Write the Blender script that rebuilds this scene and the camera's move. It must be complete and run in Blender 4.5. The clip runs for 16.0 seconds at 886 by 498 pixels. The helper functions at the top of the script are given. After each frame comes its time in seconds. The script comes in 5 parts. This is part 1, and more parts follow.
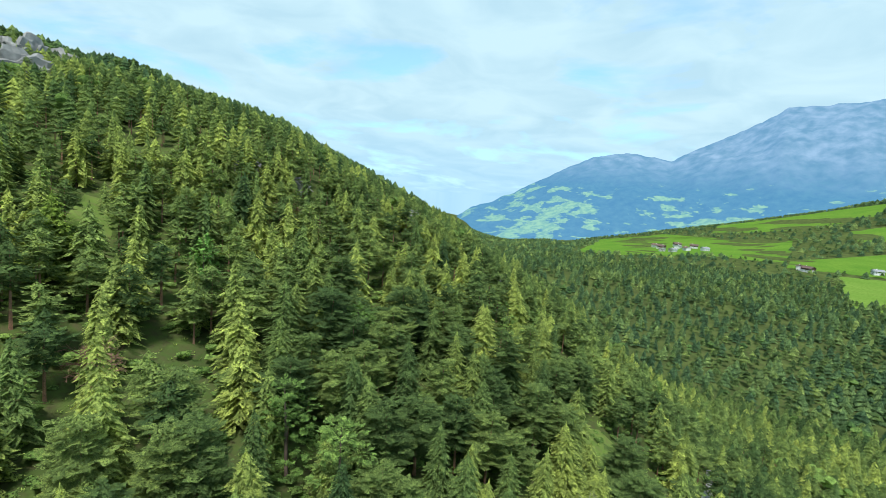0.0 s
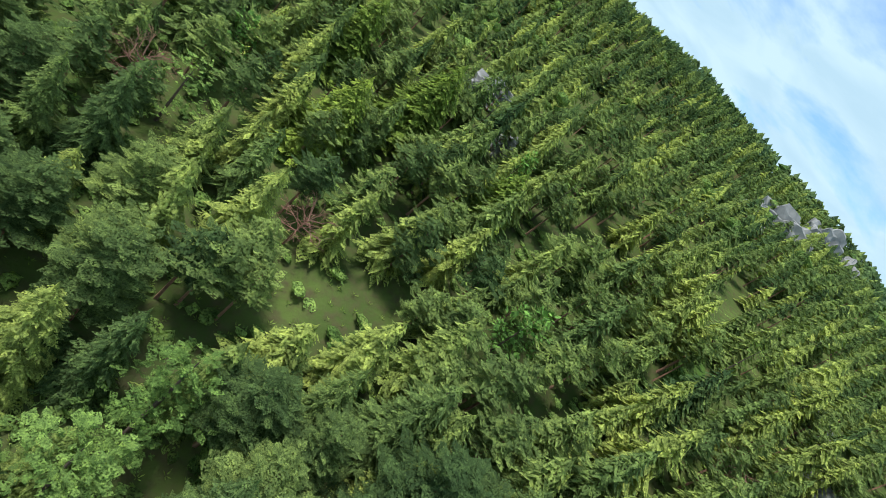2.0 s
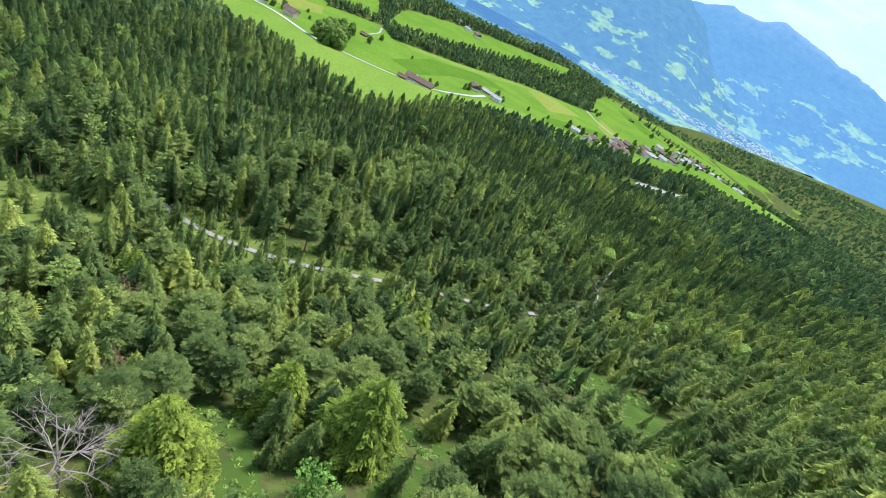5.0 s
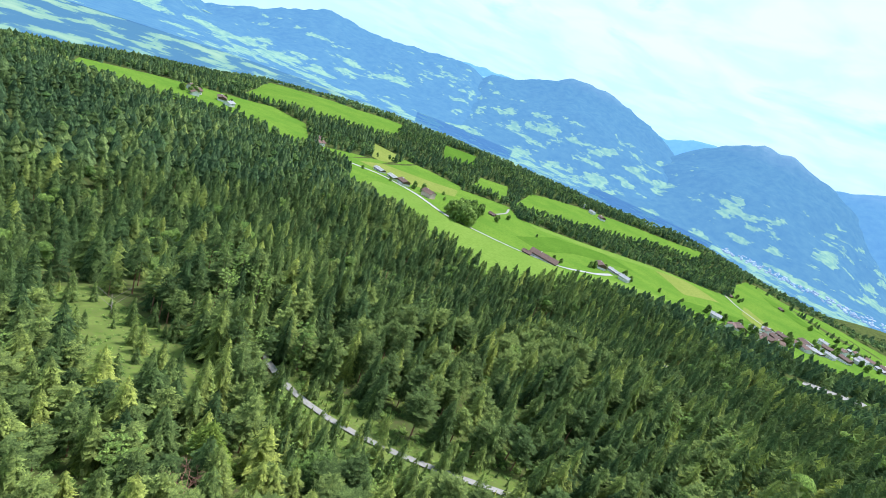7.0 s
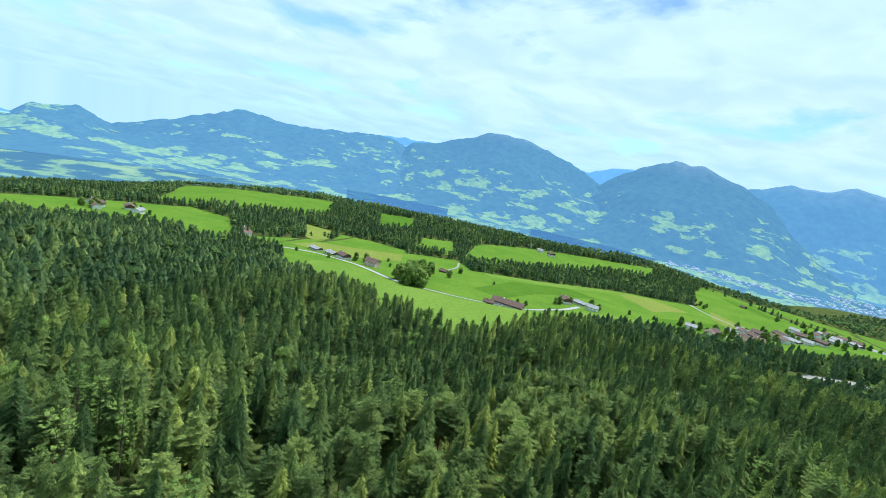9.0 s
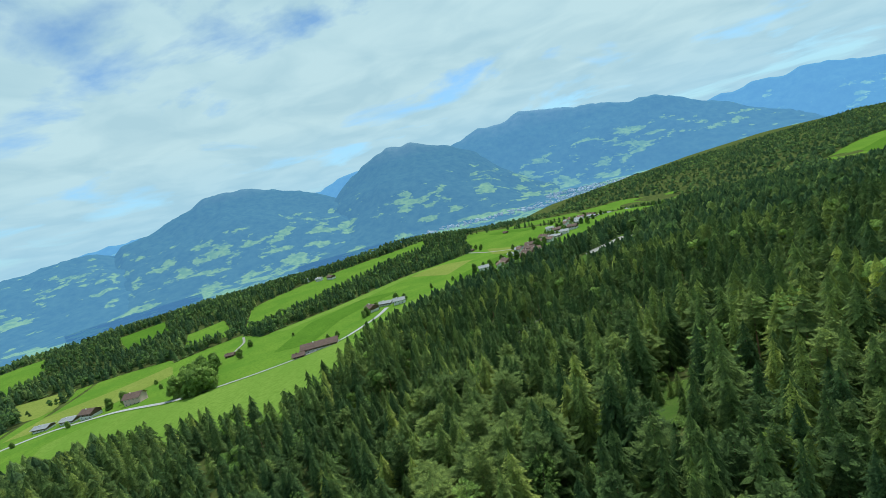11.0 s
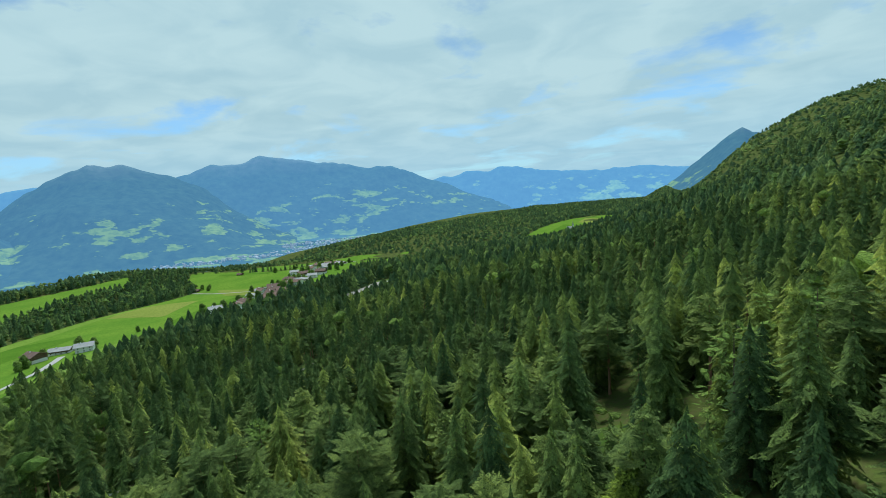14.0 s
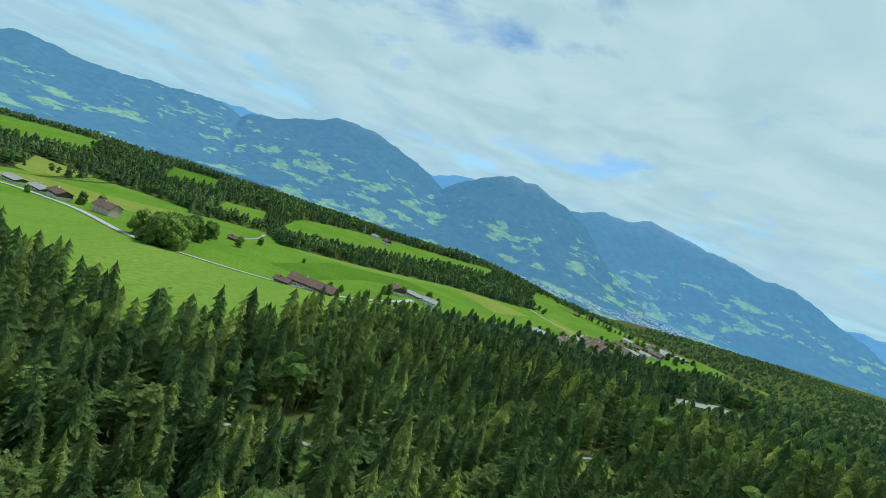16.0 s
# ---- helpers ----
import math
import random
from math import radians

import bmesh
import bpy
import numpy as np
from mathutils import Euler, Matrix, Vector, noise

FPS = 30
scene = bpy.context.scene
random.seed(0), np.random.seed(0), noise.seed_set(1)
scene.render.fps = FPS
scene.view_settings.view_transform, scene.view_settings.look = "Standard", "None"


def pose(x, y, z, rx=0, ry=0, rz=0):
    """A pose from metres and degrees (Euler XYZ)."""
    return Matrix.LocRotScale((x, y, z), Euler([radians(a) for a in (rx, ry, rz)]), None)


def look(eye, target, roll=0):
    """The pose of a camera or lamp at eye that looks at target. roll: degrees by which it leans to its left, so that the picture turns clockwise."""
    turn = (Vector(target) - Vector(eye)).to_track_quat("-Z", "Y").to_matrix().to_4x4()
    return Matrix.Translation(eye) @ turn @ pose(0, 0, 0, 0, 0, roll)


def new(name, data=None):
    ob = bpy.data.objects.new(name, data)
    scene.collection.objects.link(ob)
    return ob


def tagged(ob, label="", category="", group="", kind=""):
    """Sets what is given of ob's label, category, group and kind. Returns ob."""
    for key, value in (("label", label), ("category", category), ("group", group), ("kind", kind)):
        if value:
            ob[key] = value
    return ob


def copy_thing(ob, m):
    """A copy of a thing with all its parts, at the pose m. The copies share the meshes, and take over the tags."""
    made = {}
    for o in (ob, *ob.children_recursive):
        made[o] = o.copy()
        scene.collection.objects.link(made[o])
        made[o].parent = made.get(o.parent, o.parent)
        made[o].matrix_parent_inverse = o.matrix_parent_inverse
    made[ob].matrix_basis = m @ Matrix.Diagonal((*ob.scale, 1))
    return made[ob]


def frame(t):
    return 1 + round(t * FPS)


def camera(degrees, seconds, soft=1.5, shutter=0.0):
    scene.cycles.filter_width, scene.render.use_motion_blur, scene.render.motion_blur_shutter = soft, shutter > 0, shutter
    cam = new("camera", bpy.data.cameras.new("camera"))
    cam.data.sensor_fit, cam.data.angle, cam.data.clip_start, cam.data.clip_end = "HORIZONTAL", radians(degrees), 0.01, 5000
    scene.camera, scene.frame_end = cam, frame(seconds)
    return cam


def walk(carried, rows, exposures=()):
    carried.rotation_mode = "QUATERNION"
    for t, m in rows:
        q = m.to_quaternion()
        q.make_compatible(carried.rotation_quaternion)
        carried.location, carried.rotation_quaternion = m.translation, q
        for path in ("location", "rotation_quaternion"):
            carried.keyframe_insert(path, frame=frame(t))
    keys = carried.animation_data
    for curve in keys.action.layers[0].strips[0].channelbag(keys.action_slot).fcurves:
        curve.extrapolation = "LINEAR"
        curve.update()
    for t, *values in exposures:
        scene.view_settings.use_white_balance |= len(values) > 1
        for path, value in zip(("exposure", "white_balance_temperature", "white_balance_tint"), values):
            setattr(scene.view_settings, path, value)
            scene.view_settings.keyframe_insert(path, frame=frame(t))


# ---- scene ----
cam = camera(83.4, 16.0, soft=0.4)
ROWS = (
    (0.0, -75.7, -59.6, 190.5, 83.52, -4.67, 59.27),
    (0.5, -80.9, -51.4, 190.0, 83.59, -11.51, 64.98),
    (1.0, -90.5, -43.6, 191.5, 79.03, -26.56, 96.88),
    (1.5, -99.8, -36.4, 193.9, 64.64, -41.37, 131.89),
    (2.0, -109.1, -30.1, 196.6, 56.60, -46.75, 154.28),
    (2.5, -117.9, -23.6, 197.7, 74.59, -31.34, 140.30),
    (3.0, -125.9, -19.5, 198.6, 85.54, -21.96, 138.31),
    (3.1, -126.3, -19.6, 198.9, 82.83, -25.93, 149.56),
    (3.2, -126.6, -19.6, 199.1, 79.19, -29.32, 161.39),
    (3.3, -127.0, -19.7, 199.4, 74.70, -31.96, 173.83),
    (3.4, -127.3, -19.8, 199.7, 69.53, -33.68, -173.21),
    (3.5, -127.7, -19.8, 200.0, 63.95, -34.37, -159.94),
    (3.6, -128.0, -20.5, 199.5, 61.52, -33.03, -147.67),
    (3.7, -128.3, -21.1, 199.0, 59.87, -31.66, -137.99),
    (3.8, -128.6, -21.7, 198.6, 58.82, -30.47, -130.76),
    (3.9, -128.8, -22.4, 198.1, 58.18, -29.53, -125.50),
    (4.0, -129.1, -23.0, 197.6, 57.74, -28.75, -121.42),
    (4.5, -131.0, -27.9, 198.0, 56.46, -27.25, -104.95),
    (5.0, -131.7, -32.8, 198.0, 54.66, -23.70, -81.57),
    (5.2, -130.7, -33.5, 198.0, 56.33, -23.63, -76.41),
    (7.3, -109.3, -27.1, 185.4, 69.33, -20.96, -66.92),
    (7.5, -105.9, -26.5, 183.4, 69.92, -19.55, -68.42),
    (8.0, -96.5, -24.2, 178.1, 75.11, -16.51, -70.70),
    (8.2, -92.6, -23.1, 176.1, 76.44, -12.48, -74.26),
    (10.3, -35.7, -12.8, 161.7, 82.13, -11.44, -78.52),
    (10.5, -30.5, -12.2, 159.7, 82.56, -5.75, -82.02),
    (11.0, -18.0, -10.7, 154.0, 81.27, 13.82, -106.32),
    (11.5, -6.7, -8.7, 148.8, 79.15, 18.54, -116.55),
    (12.0, 4.4, -7.8, 144.6, 80.69, 15.00, -117.79),
    (12.5, 15.9, -8.5, 141.2, 79.57, 13.85, -124.45),
    (13.0, 27.3, -9.4, 137.4, 79.53, 9.07, -128.40),
    (13.5, 38.2, -10.9, 134.0, 80.61, 7.59, -133.63),
    (14.0, 48.7, -13.2, 130.9, 82.91, 4.45, -136.01),
    (14.5, 59.3, -17.8, 128.4, 82.28, 4.46, -135.87),
    (15.0, 70.7, -23.5, 125.6, 82.49, 3.63, -135.03),
    (15.5, 82.7, -29.4, 122.9, 83.12, -7.59, -119.09),
    (16.0, 94.7, -34.1, 120.3, 83.78, -20.24, -93.97),
)
EXPOSURES = ((0.0, 0.50, 5960, 10), (1.5, 0.44, 5980, 13), (2.5, 0.61, 5860, 15), (3.1, 0.63, 5800, 15), (4.0, 0.87, 5870, 18), (5.2, 0.93, 5990, 22), (8.2, 0.79, 5780, 17), (10.3, 0.34, 6030, 6), (11.5, 0.16, 6040, 6), (16.0, 0.12, 6040, 6))
SKY_STRENGTH, CLOUD, SUN_POWER = 0.12, 5.35, 3.6

walk(cam, [(t, pose(*p)) for t, *p in ROWS], exposures=EXPOSURES)

# ---- light ----
SUN_EL, SUN_AZ = radians(62), radians(-128)      # early afternoon, over the valley
sky = bpy.data.worlds.new("sky")
scene.world = sky
sky.use_nodes = True


def node(tree, kind, **values):
    n = tree.nodes.new(kind)
    for key, value in values.items():
        n.inputs[key.replace("_", " ")].default_value = value
    return n


def build_sky(tree):
    tree.nodes.clear()
    link = tree.links.new
    out = tree.nodes.new("ShaderNodeOutputWorld")
    bg = node(tree, "ShaderNodeBackground", Strength=SKY_STRENGTH)
    tex = tree.nodes.new("ShaderNodeTexSky")
    tex.sky_type, tex.sun_disc = "NISHITA", False
    tex.sun_elevation, tex.sun_rotation = SUN_EL, radians(90) - SUN_AZ + radians(90)
    tex.altitude, tex.air_density, tex.dust_density, tex.ozone_density = 900, 1.0, 1.0, 1.5
    co = tree.nodes.new("ShaderNodeTexCoord")
    # cloud deck: the view direction laid on a flat layer overhead
    sep = tree.nodes.new("ShaderNodeSeparateXYZ")
    link(co.outputs["Generated"], sep.inputs[0])
    high = tree.nodes.new("ShaderNodeMath")
    high.operation = "MAXIMUM"
    high.inputs[1].default_value = 0.0
    link(sep.outputs["Z"], high.inputs[0])
    add = tree.nodes.new("ShaderNodeMath")
    add.operation = "ADD"
    add.inputs[1].default_value = 0.16
    link(high.outputs[0], add.inputs[0])
    flat = tree.nodes.new("ShaderNodeCombineXYZ")
    for a in ("X", "Y"):
        d = tree.nodes.new("ShaderNodeMath")
        d.operation = "DIVIDE"
        link(sep.outputs[a], d.inputs[0])
        link(add.outputs[0], d.inputs[1])
        link(d.outputs[0], flat.inputs[a])
    big = node(tree, "ShaderNodeTexNoise", Scale=1.15, Detail=9.0, Roughness=0.55, Distortion=0.35)
    link(flat.outputs[0], big.inputs["Vector"])
    mask = tree.nodes.new("ShaderNodeValToRGB")
    mask.color_ramp.elements[0].position, mask.color_ramp.elements[1].position = 0.36, 0.47
    mask.color_ramp.elements[0].color = (0.22, 0.22, 0.22, 1)      # thin veil over the open blue
    link(big.outputs["Fac"], mask.inputs[0])
    fine = node(tree, "ShaderNodeTexNoise", Scale=2.6, Detail=7.0, Roughness=0.5, Distortion=0.5)
    link(flat.outputs[0], fine.inputs["Vector"])
    tone = tree.nodes.new("ShaderNodeValToRGB")
    tone.color_ramp.elements[0].position, tone.color_ramp.elements[1].position = 0.36, 0.62
    tone.color_ramp.elements[0].color = (CLOUD * 0.62, CLOUD * 0.87, CLOUD * 0.94, 1)
    tone.color_ramp.elements[1].color = (CLOUD * 0.76, CLOUD * 1.0, CLOUD * 1.03, 1)
    link(fine.outputs["Fac"], tone.inputs[0])
    mix = tree.nodes.new("ShaderNodeMix")
    mix.data_type = "RGBA"
    link(mask.outputs["Color"], mix.inputs["Factor"])
    open_sky = tree.nodes.new("ShaderNodeVectorMath")
    open_sky.operation = "MULTIPLY"
    open_sky.inputs[1].default_value = (0.78, 1.05, 1.2)
    link(tex.outputs[0], open_sky.inputs[0])
    link(open_sky.outputs[0], mix.inputs["A"])
    link(tone.outputs["Color"], mix.inputs["B"])
    # pale blue air towards the horizon
    low = tree.nodes.new("ShaderNodeMapRange")
    for k, v in zip(("From Min", "From Max", "To Min", "To Max"), (0.0, 0.15, 0.5, 0.0)):
        low.inputs[k].default_value = v
    link(sep.outputs["Z"], low.inputs["Value"])
    air = tree.nodes.new("ShaderNodeMix")
    air.data_type = "RGBA"
    air.inputs["B"].default_value = (CLOUD * 0.44, CLOUD * 0.80, CLOUD * 1.05, 1)
    link(low.outputs[0], air.inputs["Factor"])
    link(mix.outputs["Result"], air.inputs["A"])
    link(air.outputs["Result"], bg.inputs["Color"])
    link(bg.outputs[0], out.inputs[0])


build_sky(sky.node_tree)
sun = new("sun", bpy.data.lights.new("sun", "SUN"))
sun.data.energy, sun.data.angle, sun.data.color = SUN_POWER, radians(14), (1.0, 0.96, 0.88)
sun_way = Vector((-math.sin(SUN_AZ) * math.cos(SUN_EL), math.cos(SUN_AZ) * math.cos(SUN_EL), math.sin(SUN_EL)))
sun.matrix_world = look(sun_way * 500, (0, 0, 0))


# ---- materials ----
def material(name, rough=0.9, spec=0.2):
    m = bpy.data.materials.new(name)
    m.use_nodes = True
    b = m.node_tree.nodes["Principled BSDF"]
    b.inputs["Roughness"].default_value = rough
    b.inputs["Specular IOR Level"].default_value = spec
    return m, m.node_tree, b


def noise_node(tree, scale, detail=4.0, rough=0.55, coord="Object", stretch=None):
    co = tree.nodes.new("ShaderNodeTexCoord")
    n = node(tree, "ShaderNodeTexNoise", Scale=scale, Detail=detail, Roughness=rough)
    if stretch:
        mp = tree.nodes.new("ShaderNodeMapping")
        mp.inputs["Scale"].default_value = stretch
        tree.links.new(co.outputs[coord], mp.inputs["Vector"])
        tree.links.new(mp.outputs[0], n.inputs["Vector"])
    else:
        tree.links.new(co.outputs[coord], n.inputs["Vector"])
    return n.outputs["Fac"]


def ramp(tree, fac, *stops):
    r = tree.nodes.new("ShaderNodeValToRGB")
    e = r.color_ramp.elements
    while len(e) < len(stops):
        e.new(0.5)
    for el, (p, c) in zip(e, stops):
        el.position, el.color = p, (*c, 1) if len(c) == 3 else c
    tree.links.new(fac, r.inputs[0])
    return r.outputs["Color"]


def blend(tree, fac, a, b, how="MIX"):
    m = tree.nodes.new("ShaderNodeMix")
    m.data_type, m.blend_type = "RGBA", how
    for key, v in (("Factor", fac), ("A", a), ("B", b)):
        if isinstance(v, (int, float)):
            m.inputs[key].default_value = v
        elif isinstance(v, tuple):
            m.inputs[key].default_value = (*v, 1)
        else:
            tree.links.new(v, m.inputs[key])
    return m.outputs["Result"]


def bump(tree, b, fac, strength=0.4, distance=0.1):
    n = node(tree, "ShaderNodeBump", Strength=strength, Distance=distance)
    tree.links.new(fac, n.inputs["Height"])
    tree.links.new(n.outputs[0], b.inputs["Normal"])


def two_scale(name, a, b, c, big, fine, rough=0.9, relief=0.0, spec=0.2, stretch=None):
    """A surface that wanders between colours a and b, with fine grain towards c."""
    m, t, p = material(name, rough, spec)
    base = ramp(t, noise_node(t, big, 3.0, stretch=stretch), (0.35, a), (0.65, b))
    f = noise_node(t, fine, 6.0)
    col = blend(t, ramp(t, f, (0.42, (0, 0, 0)), (0.7, (1, 1, 1))), base, c)
    t.links.new(col, p.inputs["Base Color"])
    if relief:
        bump(t, p, f, 0.5, relief)
    return m


def leaf_material(name, dark, mid, light, single=False, ragged=0.46, grain=4.4):
    """Foliage: tone by tree, by spray and by fine needle tufts, with gaps between the tufts."""
    m, t, p = material(name, 0.9, 0.04)
    geo = t.nodes.new("ShaderNodeNewGeometry")
    if single:
        tone = t.nodes.new("ShaderNodeObjectInfo").outputs["Random"]
    else:
        at = t.nodes.new("ShaderNodeAttribute")
        at.attribute_name = "tint"
        tone = at.outputs["Fac"]
    base = ramp(t, tone, (0.0, dark), (0.5, mid), (1.0, light))
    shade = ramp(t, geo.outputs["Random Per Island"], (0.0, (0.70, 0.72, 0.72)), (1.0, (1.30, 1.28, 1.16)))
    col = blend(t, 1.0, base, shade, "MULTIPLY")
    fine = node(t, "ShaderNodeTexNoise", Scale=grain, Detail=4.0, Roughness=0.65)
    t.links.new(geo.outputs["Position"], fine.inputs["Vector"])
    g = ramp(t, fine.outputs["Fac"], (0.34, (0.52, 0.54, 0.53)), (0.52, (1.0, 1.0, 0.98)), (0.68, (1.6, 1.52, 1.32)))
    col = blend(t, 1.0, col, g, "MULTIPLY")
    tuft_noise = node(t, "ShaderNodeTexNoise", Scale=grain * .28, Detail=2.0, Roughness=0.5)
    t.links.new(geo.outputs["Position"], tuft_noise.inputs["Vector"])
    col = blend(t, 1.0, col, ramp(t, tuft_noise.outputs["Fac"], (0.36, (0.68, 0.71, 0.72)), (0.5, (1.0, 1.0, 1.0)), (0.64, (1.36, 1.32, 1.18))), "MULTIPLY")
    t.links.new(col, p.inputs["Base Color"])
    bump(t, p, fine.outputs["Fac"], 0.6, 0.2)
    glow = t.nodes.new("ShaderNodeBsdfTranslucent")
    t.links.new(blend(t, 1.0, col, (1.25, 1.2, 0.7), "MULTIPLY"), glow.inputs["Color"])
    both = t.nodes.new("ShaderNodeMixShader")
    both.inputs[0].default_value = 0.24
    t.links.new(p.outputs[0], both.inputs[1])
    t.links.new(glow.outputs[0], both.inputs[2])
    last = both.outputs[0]
    if ragged:
        gap = ramp(t, fine.outputs["Fac"], (ragged - 0.01, (0, 0, 0)), (ragged + 0.01, (1, 1, 1)))
        clear = t.nodes.new("ShaderNodeBsdfTransparent")
        cut = t.nodes.new("ShaderNodeMixShader")
        t.links.new(gap, cut.inputs[0])
        t.links.new(clear.outputs[0], cut.inputs[1])
        t.links.new(last, cut.inputs[2])
        last = cut.outputs[0]
    t.links.new(last, t.nodes["Material Output"].inputs["Surface"])
    return m


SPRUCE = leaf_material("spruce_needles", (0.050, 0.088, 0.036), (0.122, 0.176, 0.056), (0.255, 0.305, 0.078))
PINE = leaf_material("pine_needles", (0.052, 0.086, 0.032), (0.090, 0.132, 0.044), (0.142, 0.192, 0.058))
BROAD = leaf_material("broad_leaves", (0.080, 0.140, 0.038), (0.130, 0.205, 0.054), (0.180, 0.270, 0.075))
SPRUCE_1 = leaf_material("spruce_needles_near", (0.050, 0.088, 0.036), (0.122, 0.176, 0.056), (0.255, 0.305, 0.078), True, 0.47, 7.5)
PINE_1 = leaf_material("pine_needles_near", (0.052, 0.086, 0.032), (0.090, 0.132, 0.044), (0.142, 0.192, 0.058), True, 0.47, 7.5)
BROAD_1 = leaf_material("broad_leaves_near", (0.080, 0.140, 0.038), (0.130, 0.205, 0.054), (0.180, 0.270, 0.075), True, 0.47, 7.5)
# far spruce is bluer than the near one: haze mixed into the leaf colour
FAR_LEAF = {"spruce": leaf_material("far_spruce_hazed", (0.058, 0.104, 0.052), (0.112, 0.172, 0.070), (0.200, 0.260, 0.084), False, 0.42, 1.6),
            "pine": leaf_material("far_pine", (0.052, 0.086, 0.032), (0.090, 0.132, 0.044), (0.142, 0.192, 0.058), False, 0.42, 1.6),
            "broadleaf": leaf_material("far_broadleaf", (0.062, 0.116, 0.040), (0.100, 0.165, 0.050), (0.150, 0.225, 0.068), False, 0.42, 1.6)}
GRASS = leaf_material("tall_grass", (0.120, 0.195, 0.036), (0.170, 0.260, 0.052), (0.240, 0.320, 0.085), False, 0, 2.0)
PINE_BARK = two_scale("pine_bark", (0.26, 0.14, 0.085), (0.34, 0.19, 0.11), (0.14, 0.085, 0.06), 0.8, 9.0, 0.95, 0.02)
BARK = two_scale("bark", (0.10, 0.075, 0.055), (0.17, 0.12, 0.085), (0.05, 0.04, 0.03), 0.8, 9.0, 0.95, 0.02)
DEAD = two_scale("dead_wood", (0.27, 0.23, 0.20), (0.37, 0.33, 0.29), (0.18, 0.15, 0.13), 0.8, 9.0, 0.95, 0.02)
SOIL = two_scale("forest_floor", (0.044, 0.068, 0.019), (0.088, 0.122, 0.030), (0.075, 0.070, 0.032), 0.08, 0.9, 0.95, 0.5, spec=0.0)
MEADOW = two_scale("meadow_grass", (0.088, 0.176, 0.022), (0.125, 0.212, 0.028), (0.075, 0.148, 0.019), 0.022, 0.35, 0.9, 0.05, spec=0.0)
MOWN = two_scale("mown_grass", (0.120, 0.205, 0.032), (0.148, 0.226, 0.040), (0.100, 0.172, 0.025), 0.012, 0.30, 0.9, 0.05, spec=0.0, stretch=(0.3, 3.0, 1))
LUSH = two_scale("lush_grass", (0.066, 0.140, 0.016), (0.088, 0.170, 0.020), (0.054, 0.118, 0.014), 0.02, 0.35, 0.9, 0.05, spec=0.0)
STRAW = two_scale("ripe_field", (0.160, 0.205, 0.040), (0.190, 0.224, 0.052), (0.130, 0.165, 0.033), 0.02, 0.35, 0.9, 0.05, spec=0.0)
CLEARING = two_scale("clearing_grass", (0.045, 0.092, 0.016), (0.078, 0.130, 0.024), (0.060, 0.092, 0.024), 0.16, 1.3, 0.95, 0.12, spec=0.0)
SUNNY = two_scale("sunny_rough_grass", (0.085, 0.135, 0.026), (0.140, 0.190, 0.042), (0.115, 0.130, 0.042), 0.14, 1.1, 0.95, 0.12, spec=0.0)
GRAVEL = two_scale("gravel", (0.24, 0.235, 0.21), (0.30, 0.29, 0.265), (0.18, 0.17, 0.15), 0.3, 5.0, 0.95, 0.03)
ASPHALT = two_scale("asphalt", (0.32, 0.32, 0.31), (0.38, 0.375, 0.36), (0.26, 0.26, 0.25), 0.1, 3.0, 0.9, 0.01)
ROCK = two_scale("limestone", (0.22, 0.215, 0.20), (0.36, 0.35, 0.33), (0.12, 0.12, 0.11), 0.25, 1.6, 0.95, 0.3)
VK = (-1500, -900, -700, -620, -575, -500, -300, -125, -100, -60, 0, 60, 100, 150, 210, 300, 380, 475, 600, 750, 950, 1150, 1350, 1600, 1730, 2300, 6000)
ZK = (120, 222, 252, 264, 268, 261, 217, 158, 142, 121, 101, 82, 72, 62, 52, 41, 31, 15, 3, -8, -22, -35, -48, -110, -180, -175, -175)
def smooth(a, b, x):
    t = np.clip((np.asarray(x, float) - a) / (b - a), 0, 1)
    return t * t * (3 - 2 * t)
